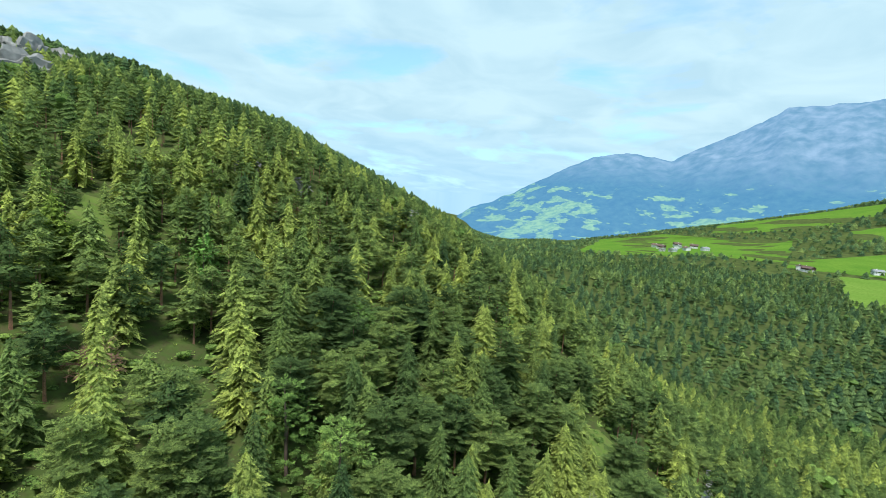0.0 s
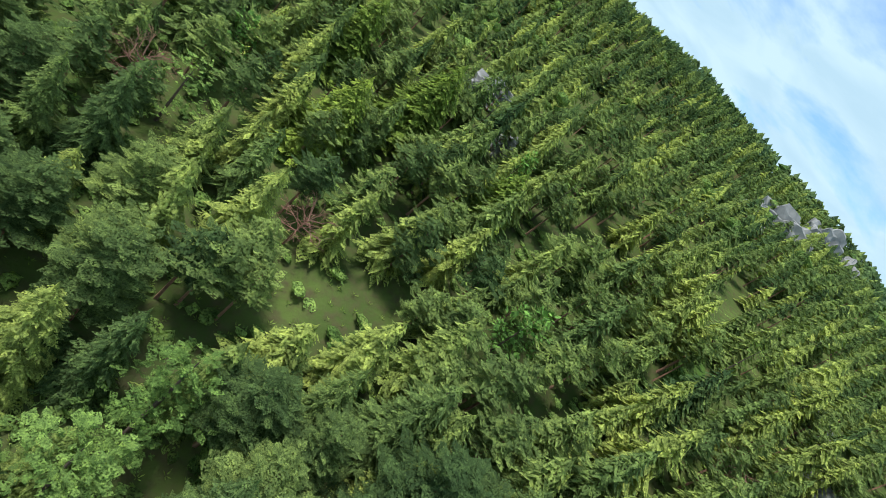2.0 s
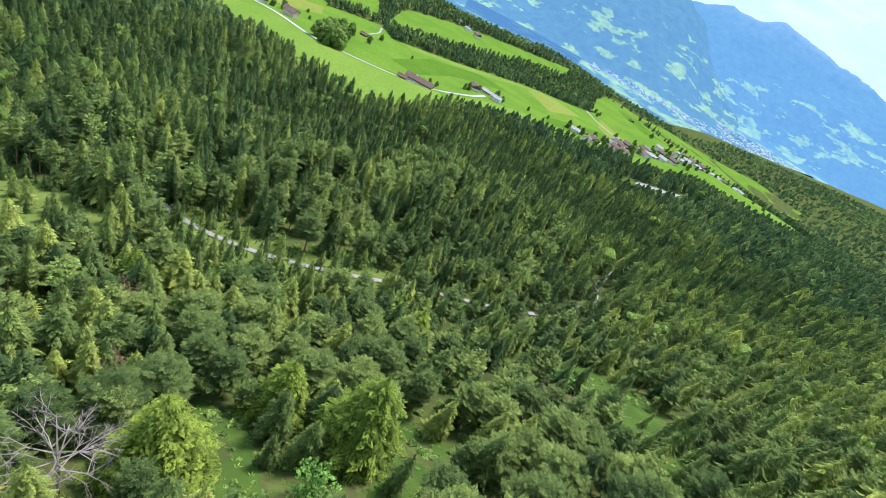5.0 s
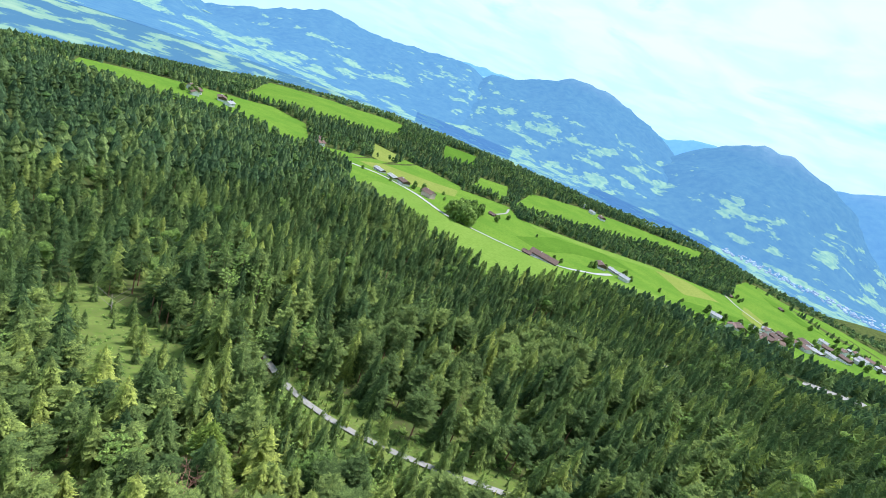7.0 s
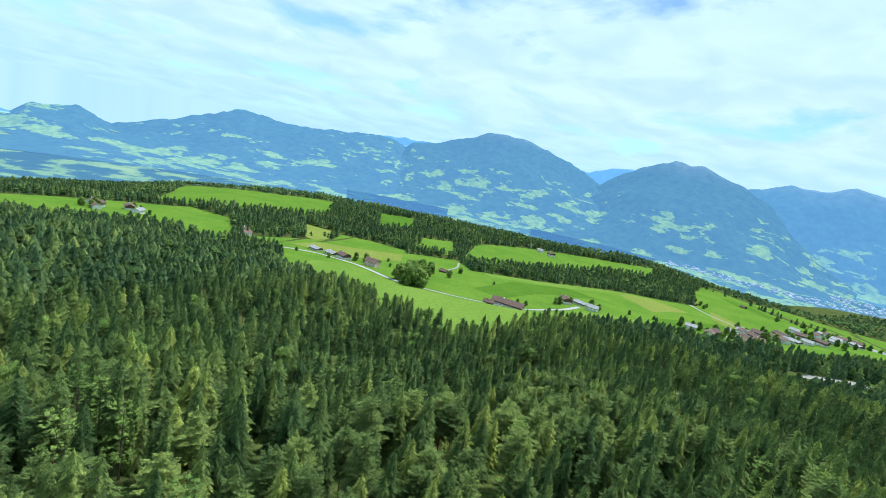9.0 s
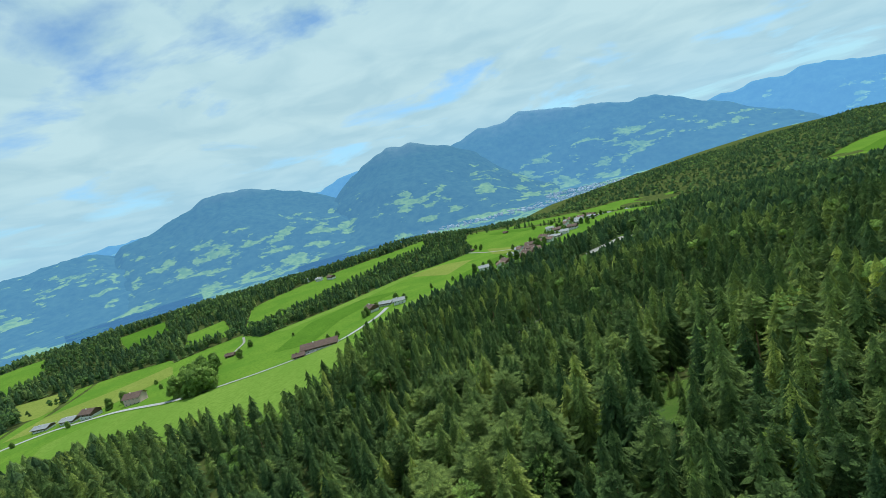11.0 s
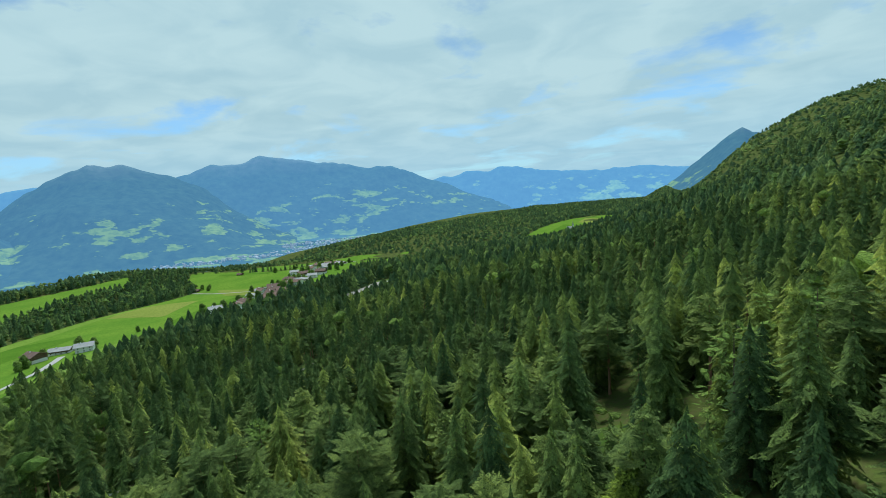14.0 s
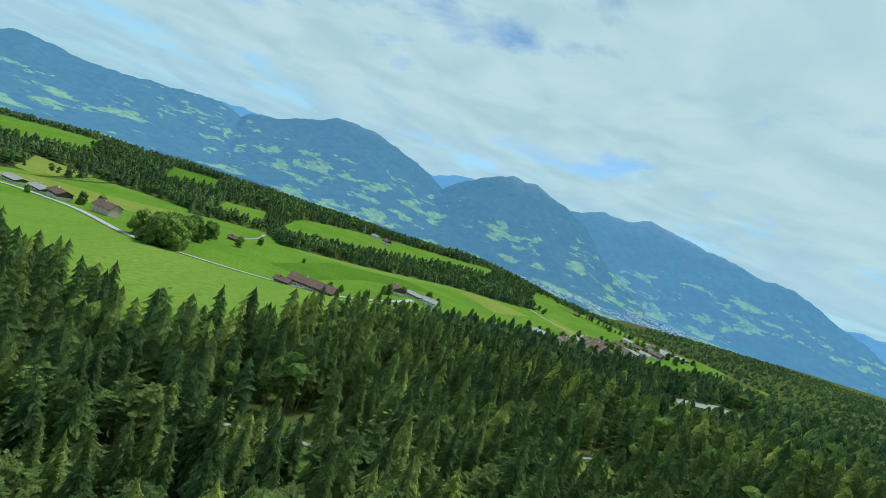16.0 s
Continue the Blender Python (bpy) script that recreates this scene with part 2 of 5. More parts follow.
def ground_z(x, y):
    x, y = np.asarray(x, float), np.asarray(y, float)
    v, w = .93 * x + .37 * y, -.37 * x + .93 * y
    bend = np.maximum(w - 50, 0)
    v2 = v + 1.0 * (np.sqrt(bend * bend + 50 * 50) - 50) * (1 - smooth(80, 420, v))
    v2 = v2 + smooth(700, 1300, v) * np.clip(-w - 200, 0, 1500) * .25
    z = np.interp(v2, VK, ZK)
    drop = np.interp(-w, (300, 600, 725, 1019, 1290, 1565, 2100), (0, 9, 20, 46, 68, 80, 84))
    z = z - drop * smooth(-220, 90, v) * (1 - .6 * smooth(300, 520, v) * smooth(-1000, -700, w))
    z = z + 12 * smooth(-560, -780, w) * smooth(-1300, -950, w) * smooth(330, 520, v) * smooth(1050, 800, v)
    z = z + (30 - 62 * smooth(100, 800, w) + 16 * smooth(-500, -800, w)) * smooth(750, 1150, v) * smooth(1800, 1450, v)
    west = np.interp(v, (-220, -100, 0, 60, 700, 1150, 1600, 1740), (170, 60, 5, -30, -40, -60, -120, -185))
    z = z + (west - z) * smooth(-1250, -1800, w) * smooth(-220, -60, v)
    up = smooth(-100, -600, v2)
    z = z + up * (np.interp(-w, (-150, -100, -20, 85, 150, 260, 350, 700, 1300, 1700, 2100, 3000, 4500), (10, 0, -5, 8, 2, -23, -28, -31, 34, 116, 74, -60, -180)) + 9 * np.sin(w / 130) + 6 * np.sin(w / 57 + 1))
    z = z - np.interp(-w, (1450, 1700, 2100, 2300, 3000), (0, 25, 82, 118, 260)) * smooth(-40, -220, v) - 90 * smooth(-3200, -4200, w)
    z = z + smooth(-60, -300, v2) * 5 * np.sin(w / 41 + v2 / 90) * np.cos(v2 / 60)
    z = z - 110 * smooth(490, 900, w) * smooth(120, 330, v)      # the terrace breaks off to the north-east
    dx, dy = x + 124, y + 22
    d, a = np.hypot(dx, dy), np.degrees(np.arctan2(-dx, dy)) % 360
    z = z - d * smooth(80, 220, d) * np.interp(a, (70, 78, 84, 90, 100, 110, 118, 128, 140, 148, 155, 161, 168, 180, 186, 193), (0, .004, .011, .013, .020, .019, .024, 0, -.012, -.004, .012, .016, .035, .045, .03, 0)) * smooth(4000, 2000, d)      # the slope leans back
    dx, dy = x + 76, y + 60
    d, a = np.hypot(dx, dy), np.degrees(np.arctan2(-dx, dy))
    near_el = np.interp(d, (150, 300, 560, 850, 1000, 1300, 1800, 2400), (-22, -16.8, -7.6, -5.8, -5.0, -4.6, -4.4, -5))
    far_el = np.interp(d, (150, 300, 560, 850, 1000, 1300, 1800, 2400), (-24, -19.0, -9.4, -5.6, -4.0, -1.6, 1.9, 2.4))
    k = np.clip((45 - a) / 28, 0, 1)
    bench = 190 + d * np.tan(np.radians(near_el + (far_el - near_el) * k)) - 500 * smooth(2450, 3400, d)
    z = z + (bench - z) * smooth(3, 14, a) * smooth(57, 47, a) * smooth(140, 330, d)      # bench with fields below the mountain foot
    z = z + 2.2 * np.sin(x / 47 + .7) * np.cos(y / 61) * (1 - smooth(900, 1500, v2))
    return z


def part(name, data, mat, parent=None, label=""):
    """Link a mesh as one object, under its thing or part."""
    if isinstance(data, bmesh.types.BMesh):
        me = bpy.data.meshes.new(name)
        data.to_mesh(me)
        data.free()
    else:
        me = data
    if mat and not me.materials:
        me.materials.append(mat)
    ob = new(name, me)
    if parent:
        ob.parent = parent
    if label:
        ob["label"] = label
    return ob


def mesh_of(name, verts, faces, mat, smooth_faces=False, tint=None):
    """A mesh out of arrays: verts (n, 3), faces (m, 3 or 4)."""
    verts, faces = np.asarray(verts, np.float32), np.asarray(faces, np.int32)
    me = bpy.data.meshes.new(name)
    n, k = faces.shape
    me.vertices.add(len(verts))
    me.vertices.foreach_set("co", verts.ravel())
    me.loops.add(n * k)
    me.loops.foreach_set("vertex_index", faces.ravel())
    me.polygons.add(n)
    me.polygons.foreach_set("loop_start", np.arange(0, n * k, k, dtype=np.int32))
    me.polygons.foreach_set("use_smooth", np.full(n, smooth_faces))
    if tint is not None:
        at = me.attributes.new("tint", "FLOAT", "FACE")
        at.data.foreach_set("value", np.asarray(tint, np.float32))
    me.update(calc_edges=True)
    me.materials.append(mat)
    return me


# ---- ground ----
def spaced(lo, hi, fine_lo, fine_hi, fine, coarse):
    """Grid lines, fine in the middle and growing towards the ends."""
    mid = list(np.arange(fine_lo, fine_hi + .1, fine))
    up, step = [mid[-1]], fine
    while up[-1] < hi:
        step = min(step * 1.12, coarse)
        up.append(up[-1] + step)
    down, step = [mid[0]], fine
    while down[-1] > lo:
        step = min(step * 1.12, coarse)
        down.append(down[-1] - step)
    return np.array(down[:0:-1] + mid + up[1:])


gx, gy = spaced(-4700, 4700, -320, 700, 8, 110), spaced(-4700, 4700, -420, 420, 8, 110)
GX, GY = np.meshgrid(gx, gy)
GZ = ground_z(GX, GY)
nx, ny = len(gx), len(gy)
idx = np.arange(nx * ny).reshape(ny, nx)
quads = np.stack([idx[:-1, :-1], idx[:-1, 1:], idx[1:, 1:], idx[1:, :-1]], -1).reshape(-1, 4)
ground = part("ground", mesh_of("ground", np.stack([GX, GY, GZ], -1).reshape(-1, 3), quads, SOIL, True), None)
tagged(ground, "green forest floor on a steep mountainside above a valley", "ground", kind="structure")


def spans(poly, y):
    xs = []
    for (x0, y0), (x1, y1) in zip(poly, poly[1:] + poly[:1]):
        if (y0 <= y) != (y1 <= y):
            xs.append(x0 + (y - y0) / (y1 - y0) * (x1 - x0))
    xs.sort()
    return list(zip(xs[::2], xs[1::2]))


def inside(poly, x, y):
    r = np.zeros(np.shape(x), bool)
    for (x0, y0), (x1, y1) in zip(poly, poly[1:] + poly[:1]):
        if y0 != y1:
            r ^= ((y0 <= y) != (y1 <= y)) & (x < x0 + (y - y0) / (y1 - y0) * (x1 - x0))
    return r


def field(name, poly, mat, lift, label, step=6.0):
    """A sheet of grass on the ground inside a polygon of plan points."""
    ylo, yhi = min(p[1] for p in poly), max(p[1] for p in poly)
    n = max(2, int((yhi - ylo) / step))
    ys = np.linspace(ylo + .01, yhi - .01, n + 1)
    rows_of = [spans(poly, y) for y in ys]
    k = max(2, int(max(s[1] - s[0] for r in rows_of for s in r) / (step * 2)))
    verts, faces, last = [], [], []
    for y, row in zip(ys, rows_of):
        starts = []
        for x0, x1 in row:
            starts.append(len(verts))
            verts += [(x0 + (x1 - x0) * i / k, y) for i in range(k + 1)]
        if len(last) == len(starts):
            faces += [(p + i, p + i + 1, q + i + 1, q + i) for p, q in zip(last, starts) for i in range(k)]
        last = starts
    v = np.array(verts)
    z = ground_z(v[:, 0], v[:, 1]) + lift
    ob = part(name, mesh_of(name, np.column_stack([v, z]), faces, mat, True), None)
    return tagged(ob, label, "meadow", kind="structure")


def strip(name, line, width, mat, lift, label, category="road"):
    """A road on the ground along a line of plan points."""
    pts = []
    for (x0, y0), (x1, y1) in zip(line, line[1:]):
        n = max(1, int(math.hypot(x1 - x0, y1 - y0) / 6))
        pts += [(x0 + (x1 - x0) * i / n, y0 + (y1 - y0) * i / n) for i in range(n)]
    pts.append(line[-1])
    p = np.array(pts, float)
    for _ in range(6):
        p[1:-1] = (p[:-2] + 2 * p[1:-1] + p[2:]) / 4
    d = np.gradient(p, axis=0)
    d /= np.linalg.norm(d, axis=1)[:, None]
    side = np.column_stack([-d[:, 1], d[:, 0]]) * width / 2
    rows = [p + side * k for k in (-1, 0, 1)]
    verts = [(*q, float(ground_z(*q)) + lift + (0.08 if k == 1 else 0)) for k, row in enumerate(rows) for q in row]
    n = len(p)
    faces = [(k * n + i, k * n + i + 1, (k + 1) * n + i + 1, (k + 1) * n + i) for k in (0, 1) for i in range(n - 1)]
    ob = part(name, mesh_of(name, verts, faces, mat, True), None)
    return tagged(ob, label, category, kind="structure")


MAIN = [(505, 330), (470, 290), (340, 225), (325, 150), (278, 78), (248, 28), (268, 0), (350, -30), (410, -62), (455, -140), (470, -215), (490, -270),
        (540, -330), (600, -410), (622, -492), (640, -590), (695, -705), (765, -830), (950, -800), (1000, -690), (984, -580), (1142, -485), (1154, -378), (1040, -330),
        (902, -304), (876, -198), (781, -53), (690, 85), (762, 124), (712, 214), (619, 324), (560, 345)]
EAST = [(300, 600), (370, 545), (470, 500), (482, 452), (462, 395), (500, 385), (540, 412), (664, 510), (676, 600), (600, 640), (480, 680), (380, 690)]
TERRACE = [(1158, -378), (1146, -488), (990, -584), (1006, -690), (1080, -850), (1150, -1010), (1270, -1090), (1400, -990), (1410, -830), (1370, -650), (1280, -520)]
UPPER = [(505, 345), (528, 400), (588, 360), (659, 318), (757, 345), (755, 284), (741, 217), (700, 200), (640, 190), (560, 240)]
FAR_EAST = [(663, 658), (750, 548), (863, 431), (1087, 514), (1010, 624), (1039, 783), (1012, 891)]
LEDGE = [(788, 124), (861, 38), (1004, -106), (1053, -139), (1116, -253), (1250, -290), (1190, -120), (1094, 28), (976, 128)]
SPIT = [(893, 323), (946, 265), (1119, 315), (1070, 389)]
NOTCH = [(637, 352), (629, 322), (766, 345), (768, 423)]
NOOK = [(760, 205), (800, 140), (947, 175), (909, 230)]
WEST = [(936, -1240), (720, -1080), (630, -1210), (610, -1390), (740, -1680), (890, -1864), (1059, -1922), (1040, -1580)]
DAWN = [(-1300, 1000), (-1150, 1000), (-1250, 1180), (-1480, 1150)]
DAWN_0 = [(-705, 598), (-665, 716), (-621, 861), (-499, 885), (-560, 1040), (-640, 1219), (-784, 1194), (-1046, 1315), (-1180, 1200), (-900, 850)]
DAWN_2 = [(-889, 1313), (-833, 1321), (-693, 1398), (-602, 1566), (-680, 2150), (-900, 2100), (-1080, 1700)]
DAWN_3 = [(-474, 837), (-518, 947), (-479, 1025), (-439, 1116), (-340, 1100), (-330, 882), (-415, 862)]
DAWN_4 = [(-404, 840), (-340, 863), (-284, 643), (-312, 631)]
DAWN_5 = [(-592, 1377), (-547, 1428), (-440, 1440), (-430, 1287), (-521, 1232)]
OPEN = [MAIN, UPPER, TERRACE, EAST, FAR_EAST, LEDGE, SPIT, NOTCH, NOOK, WEST, DAWN, DAWN_0, DAWN_2, DAWN_3, DAWN_4, DAWN_5]
for i, (poly, mat, text) in enumerate(((MAIN, MEADOW, "bright green hay meadow beside the village"), (EAST, MEADOW, "bright green meadow round a hamlet"),
                                       (FAR_EAST, MEADOW, "light green meadow on the terrace"), (LEDGE, MEADOW, "narrow green meadow between woods"),
                                       (SPIT, LUSH, "small green pasture enclosed by woods"), (NOTCH, STRAW, "yellow-green clearing in the woods"), (NOOK, MEADOW, "green clearing behind the farm"),
                                       (WEST, MEADOW, "green fields beside a western hamlet"), (DAWN, MEADOW, "green fields below the mountain foot"),
                                       (DAWN_0, MEADOW, "narrow green fields between woods"), (DAWN_2, MEADOW, "green fields round an eastern village"), (DAWN_3, MEADOW, "green fields beside a red-roofed farm"), (DAWN_4, MOWN, "pale meadow below a lane"), (DAWN_5, MEADOW, "green clearing high on the bench"))):
    field("meadow_%d" % (i + 1), poly, mat, 0.35, text)


# ---- far mountains ----
def mountain_material(name, haze, high=350, more=0.0):
    m, t, p = material(name, 1.0, 0.0)
    geo = t.nodes.new("ShaderNodeNewGeometry")
    sep = t.nodes.new("ShaderNodeSeparateXYZ")
    t.links.new(geo.outputs["Position"], sep.inputs[0])
    wood = ramp(t, noise_node(t, 0.02, 8.0, 0.65), (0.3, (0.008, 0.028, 0.026)), (0.7, (0.034, 0.070, 0.048)))
    patch = noise_node(t, 0.0062, 9.0, 0.62, stretch=(1, 1, 3.0))
    band = t.nodes.new("ShaderNodeMapRange")
    for k, v in zip(("From Min", "From Max"), (-170, high)):
        band.inputs[k].default_value = v
    t.links.new(sep.outputs["Z"], band.inputs["Value"])
    share = ramp(t, band.outputs[0], (0.0, (0.275,) * 3), (0.05, (0.25,) * 3), (0.12, (0.20,) * 3), (0.35, (0.235,) * 3), (0.55, (0.19,) * 3), (0.75, (0.06,) * 3), (1.0, (0.0,) * 3))
    s = t.nodes.new("ShaderNodeMath")
    wide = t.nodes.new("ShaderNodeMath")
    wide.operation = "MULTIPLY_ADD"
    wide.inputs[1].default_value, wide.inputs[2].default_value = 0.5, -0.25 + more
    t.links.new(noise_node(t, 0.0016, 2.0), wide.inputs[0])
    near_farms = t.nodes.new("ShaderNodeMath")
    t.links.new(patch, near_farms.inputs[0])
    t.links.new(wide.outputs[0], near_farms.inputs[1])
    t.links.new(near_farms.outputs[0], s.inputs[0])
    t.links.new(share, s.inputs[1])
    grass = ramp(t, s.outputs[0], (0.792, (0, 0, 0)), (0.802, (1, 1, 1)))
    col = blend(t, grass, wood, ramp(t, noise_node(t, 0.03, 4.0), (0.4, (0.08, 0.135, 0.02)), (0.6, (0.15, 0.215, 0.03))))
    top = t.nodes.new("ShaderNodeMapRange")
    for k, v in zip(("From Min", "From Max"), (330, 620)):
        top.inputs[k].default_value = v
    t.links.new(sep.outputs["Z"], top.inputs["Value"])
    rocky = blend(t, ramp(t, noise_node(t, 0.012, 6.0), (0.35, (0, 0, 0)), (0.7, (1, 1, 1))), (0.05, 0.07, 0.05), (0.15, 0.16, 0.15))
    col = blend(t, top.outputs[0], col, rocky)
    t.links.new(col, p.inputs["Base Color"])
    # distance haze put into the surface as a faint blue emission
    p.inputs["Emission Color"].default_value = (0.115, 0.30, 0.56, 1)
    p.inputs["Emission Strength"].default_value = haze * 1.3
    return m


def mountain(name, ridge, far, near, haze, seed, label, high=350, more=0.0):
    """A far massif: ridge is (bearing, elevation) of its skyline in degrees, far and near the distances of crest and foot."""
    a0, a1 = ridge[0][0], ridge[-1][0]
    na, nr = max(24, int(abs(a1 - a0) * 3.6)), 34
    az = np.linspace(a0, a1, na)
    line = sorted(ridge)
    el = np.interp(az, [p[0] for p in line], [p[1] for p in line])
    crest = 140 + far * np.tan(np.radians(el))
    verts = []
    for i in range(na):
        for j in range(nr + 6):
            u = j / nr
            r = near + (far - near) * min(u, 1) + (max(u - 1, 0) * 900)
            x, y = -math.sin(radians(az[i])) * r, math.cos(radians(az[i])) * r
            spur = noise.fractal(Vector((x * .0016, y * .0016, seed)), 0.8, 2.1, 5)
            rise = max(0, (u - .25) / .75) ** 0.9 if u <= 1 else 1
            z = -160 + (crest[i] + 160) * rise
            z += spur * 215 * max(0, min(u, 1) - .25) * 1.3 * max(0, 1 - u) ** .7 + 16 * noise.fractal(Vector((x * .008, y * .008, seed)), 0.9, 2.0, 4) * max(0, min(1, u * 3 - .75))
            if u > 1:
                z -= (u - 1) * nr * 45
            verts.append((x, y, max(z, -230)))
    k = nr + 6
    ii = np.arange(na * k).reshape(na, k)
    turn = 1 if a1 < a0 else -1
    faces = np.stack([ii[:-1, :-1], ii[:-1, 1:], ii[1:, 1:], ii[1:, :-1]][::turn], -1).reshape(-1, 4)
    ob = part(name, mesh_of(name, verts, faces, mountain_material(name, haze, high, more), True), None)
    return tagged(ob, label, "mountain", kind="structure")


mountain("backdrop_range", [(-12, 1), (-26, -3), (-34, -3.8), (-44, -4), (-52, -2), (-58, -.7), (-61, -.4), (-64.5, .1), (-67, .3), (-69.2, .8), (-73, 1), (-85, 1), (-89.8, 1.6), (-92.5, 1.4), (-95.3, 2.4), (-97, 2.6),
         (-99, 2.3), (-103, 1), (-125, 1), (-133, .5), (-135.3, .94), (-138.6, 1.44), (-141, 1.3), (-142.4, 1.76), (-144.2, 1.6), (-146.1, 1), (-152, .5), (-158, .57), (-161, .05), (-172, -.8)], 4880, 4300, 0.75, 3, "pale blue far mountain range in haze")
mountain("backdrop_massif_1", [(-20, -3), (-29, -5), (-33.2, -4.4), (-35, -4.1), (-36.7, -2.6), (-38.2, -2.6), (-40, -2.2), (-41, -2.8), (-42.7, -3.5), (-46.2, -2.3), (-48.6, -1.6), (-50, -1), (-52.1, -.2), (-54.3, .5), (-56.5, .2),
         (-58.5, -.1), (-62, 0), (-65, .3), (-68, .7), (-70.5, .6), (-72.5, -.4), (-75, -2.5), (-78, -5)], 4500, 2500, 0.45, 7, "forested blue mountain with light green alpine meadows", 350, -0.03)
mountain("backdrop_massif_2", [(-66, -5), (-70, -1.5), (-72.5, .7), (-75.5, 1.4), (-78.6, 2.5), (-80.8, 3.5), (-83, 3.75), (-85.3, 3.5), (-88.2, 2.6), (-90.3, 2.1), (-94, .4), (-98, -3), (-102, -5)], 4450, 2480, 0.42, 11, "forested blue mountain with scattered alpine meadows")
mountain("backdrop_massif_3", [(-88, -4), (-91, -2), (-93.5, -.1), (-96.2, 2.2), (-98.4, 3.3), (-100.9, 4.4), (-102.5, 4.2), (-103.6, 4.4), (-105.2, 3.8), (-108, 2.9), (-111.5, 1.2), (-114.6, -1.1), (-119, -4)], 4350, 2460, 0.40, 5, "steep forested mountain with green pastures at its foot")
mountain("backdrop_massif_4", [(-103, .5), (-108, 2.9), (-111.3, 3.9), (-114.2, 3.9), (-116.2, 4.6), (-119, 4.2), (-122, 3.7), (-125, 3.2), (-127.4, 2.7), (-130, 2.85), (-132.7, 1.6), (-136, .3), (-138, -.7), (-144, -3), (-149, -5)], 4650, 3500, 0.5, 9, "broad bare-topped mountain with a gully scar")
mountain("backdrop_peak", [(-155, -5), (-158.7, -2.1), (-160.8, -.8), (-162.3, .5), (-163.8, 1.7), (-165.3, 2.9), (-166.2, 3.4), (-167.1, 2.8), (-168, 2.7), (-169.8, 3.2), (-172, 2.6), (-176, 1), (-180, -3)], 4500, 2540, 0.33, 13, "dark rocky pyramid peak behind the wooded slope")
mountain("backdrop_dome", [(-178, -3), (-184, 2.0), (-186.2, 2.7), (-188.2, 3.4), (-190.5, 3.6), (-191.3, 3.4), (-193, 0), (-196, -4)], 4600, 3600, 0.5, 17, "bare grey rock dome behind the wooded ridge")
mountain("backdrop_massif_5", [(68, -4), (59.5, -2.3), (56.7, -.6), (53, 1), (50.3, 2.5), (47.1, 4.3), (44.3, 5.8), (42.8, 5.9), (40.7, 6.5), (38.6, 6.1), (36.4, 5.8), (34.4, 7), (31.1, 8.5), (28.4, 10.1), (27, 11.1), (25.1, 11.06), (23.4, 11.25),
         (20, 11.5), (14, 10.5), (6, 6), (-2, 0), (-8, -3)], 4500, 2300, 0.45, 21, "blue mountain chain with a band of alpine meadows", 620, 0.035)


def floor_material():
    """Woods and fields of the far valley floor in the haze."""
    m, t, p = material("valley_floor", 1.0, 0.0)
    cover = ramp(t, noise_node(t, 0.007, 5.0, 0.6), (0.46, (0.016, 0.040, 0.030)), (0.50, (0.030, 0.060, 0.035)), (0.52, (0.10, 0.16, 0.03)), (0.66, (0.17, 0.22, 0.05)))
    t.links.new(cover, p.inputs["Base Color"])
    # the haze over the floor is painted on as its own blue glow
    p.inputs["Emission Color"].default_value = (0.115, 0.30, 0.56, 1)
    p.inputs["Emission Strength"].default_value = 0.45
    return m


def valley_floor():
    """The flat floor of the main valley between the terrace and the mountain feet."""
    verts, faces, n, k = [], [], 90, 20
    for i in range(n + 1):
        a = radians(70 - 250 * i / n)
        for j in range(k + 1):
            r = 1650 + 2700 * j / k
            verts.append((-math.sin(a) * r, math.cos(a) * r, -162 + 1.5 * math.sin(r / 60 + a * 20)))
    for i in range(n):
        for j in range(k):
            q = i * (k + 1) + j
            faces.append((q, q + 1, q + k + 2, q + k + 1))
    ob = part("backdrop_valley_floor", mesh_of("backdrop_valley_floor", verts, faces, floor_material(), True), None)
    tagged(ob, "hazy valley floor with woods and green fields", "valley", kind="structure")


valley_floor()


# ---- trees ----
def kite(rng, base, tip, width, sag, plain=False):
    """One spray of foliage: a folded, pointed blade of four triangles, or two where it stays far."""
    base, tip = np.asarray(base, float), np.asarray(tip, float)
    d = tip - base
    side = np.cross(d, (0, 0, 1.0))
    side /= np.linalg.norm(side) + 1e-9
    mid = base + d * rng.uniform(.4, .6)
    v = [base, mid + side * width + (0, 0, -sag), mid - side * width + (0, 0, -sag), tip + (0, 0, -sag * .6), mid + (0, 0, sag * .35)]
    if plain:
        return v[:4], [(0, 1, 3), (0, 3, 2)]
    return v, [(0, 1, 4), (0, 4, 2), (1, 3, 4), (4, 3, 2)]


def gather(sprays):
    verts, faces = [], []
    for v, f in sprays:
        b = len(verts)
        verts += [tuple(p) for p in v]
        faces += [tuple(i + b for i in q) for q in f]
    return np.array(verts), np.array(faces)


def skirt(rng, h, top, reach, points, droop):
    """One whorl as a ragged star of drooping branch tips round the stem."""
    v = [(rng.uniform(-.004, .004), rng.uniform(-.004, .004), top)]
    for k in range(points):
        a = 2 * math.pi * (k + rng.uniform(-.3, .3)) / points
        far = k % 2 == 0
        r = reach * (rng.uniform(.85, 1.25) if far else rng.uniform(.6, .8))
        v.append((r * math.cos(a), r * math.sin(a), h - (droop * rng.uniform(.5, 1.3) if far else -droop * .5)))
    return v, [(0, 1 + k, 1 + (k + 1) % points) for k in range(points)]


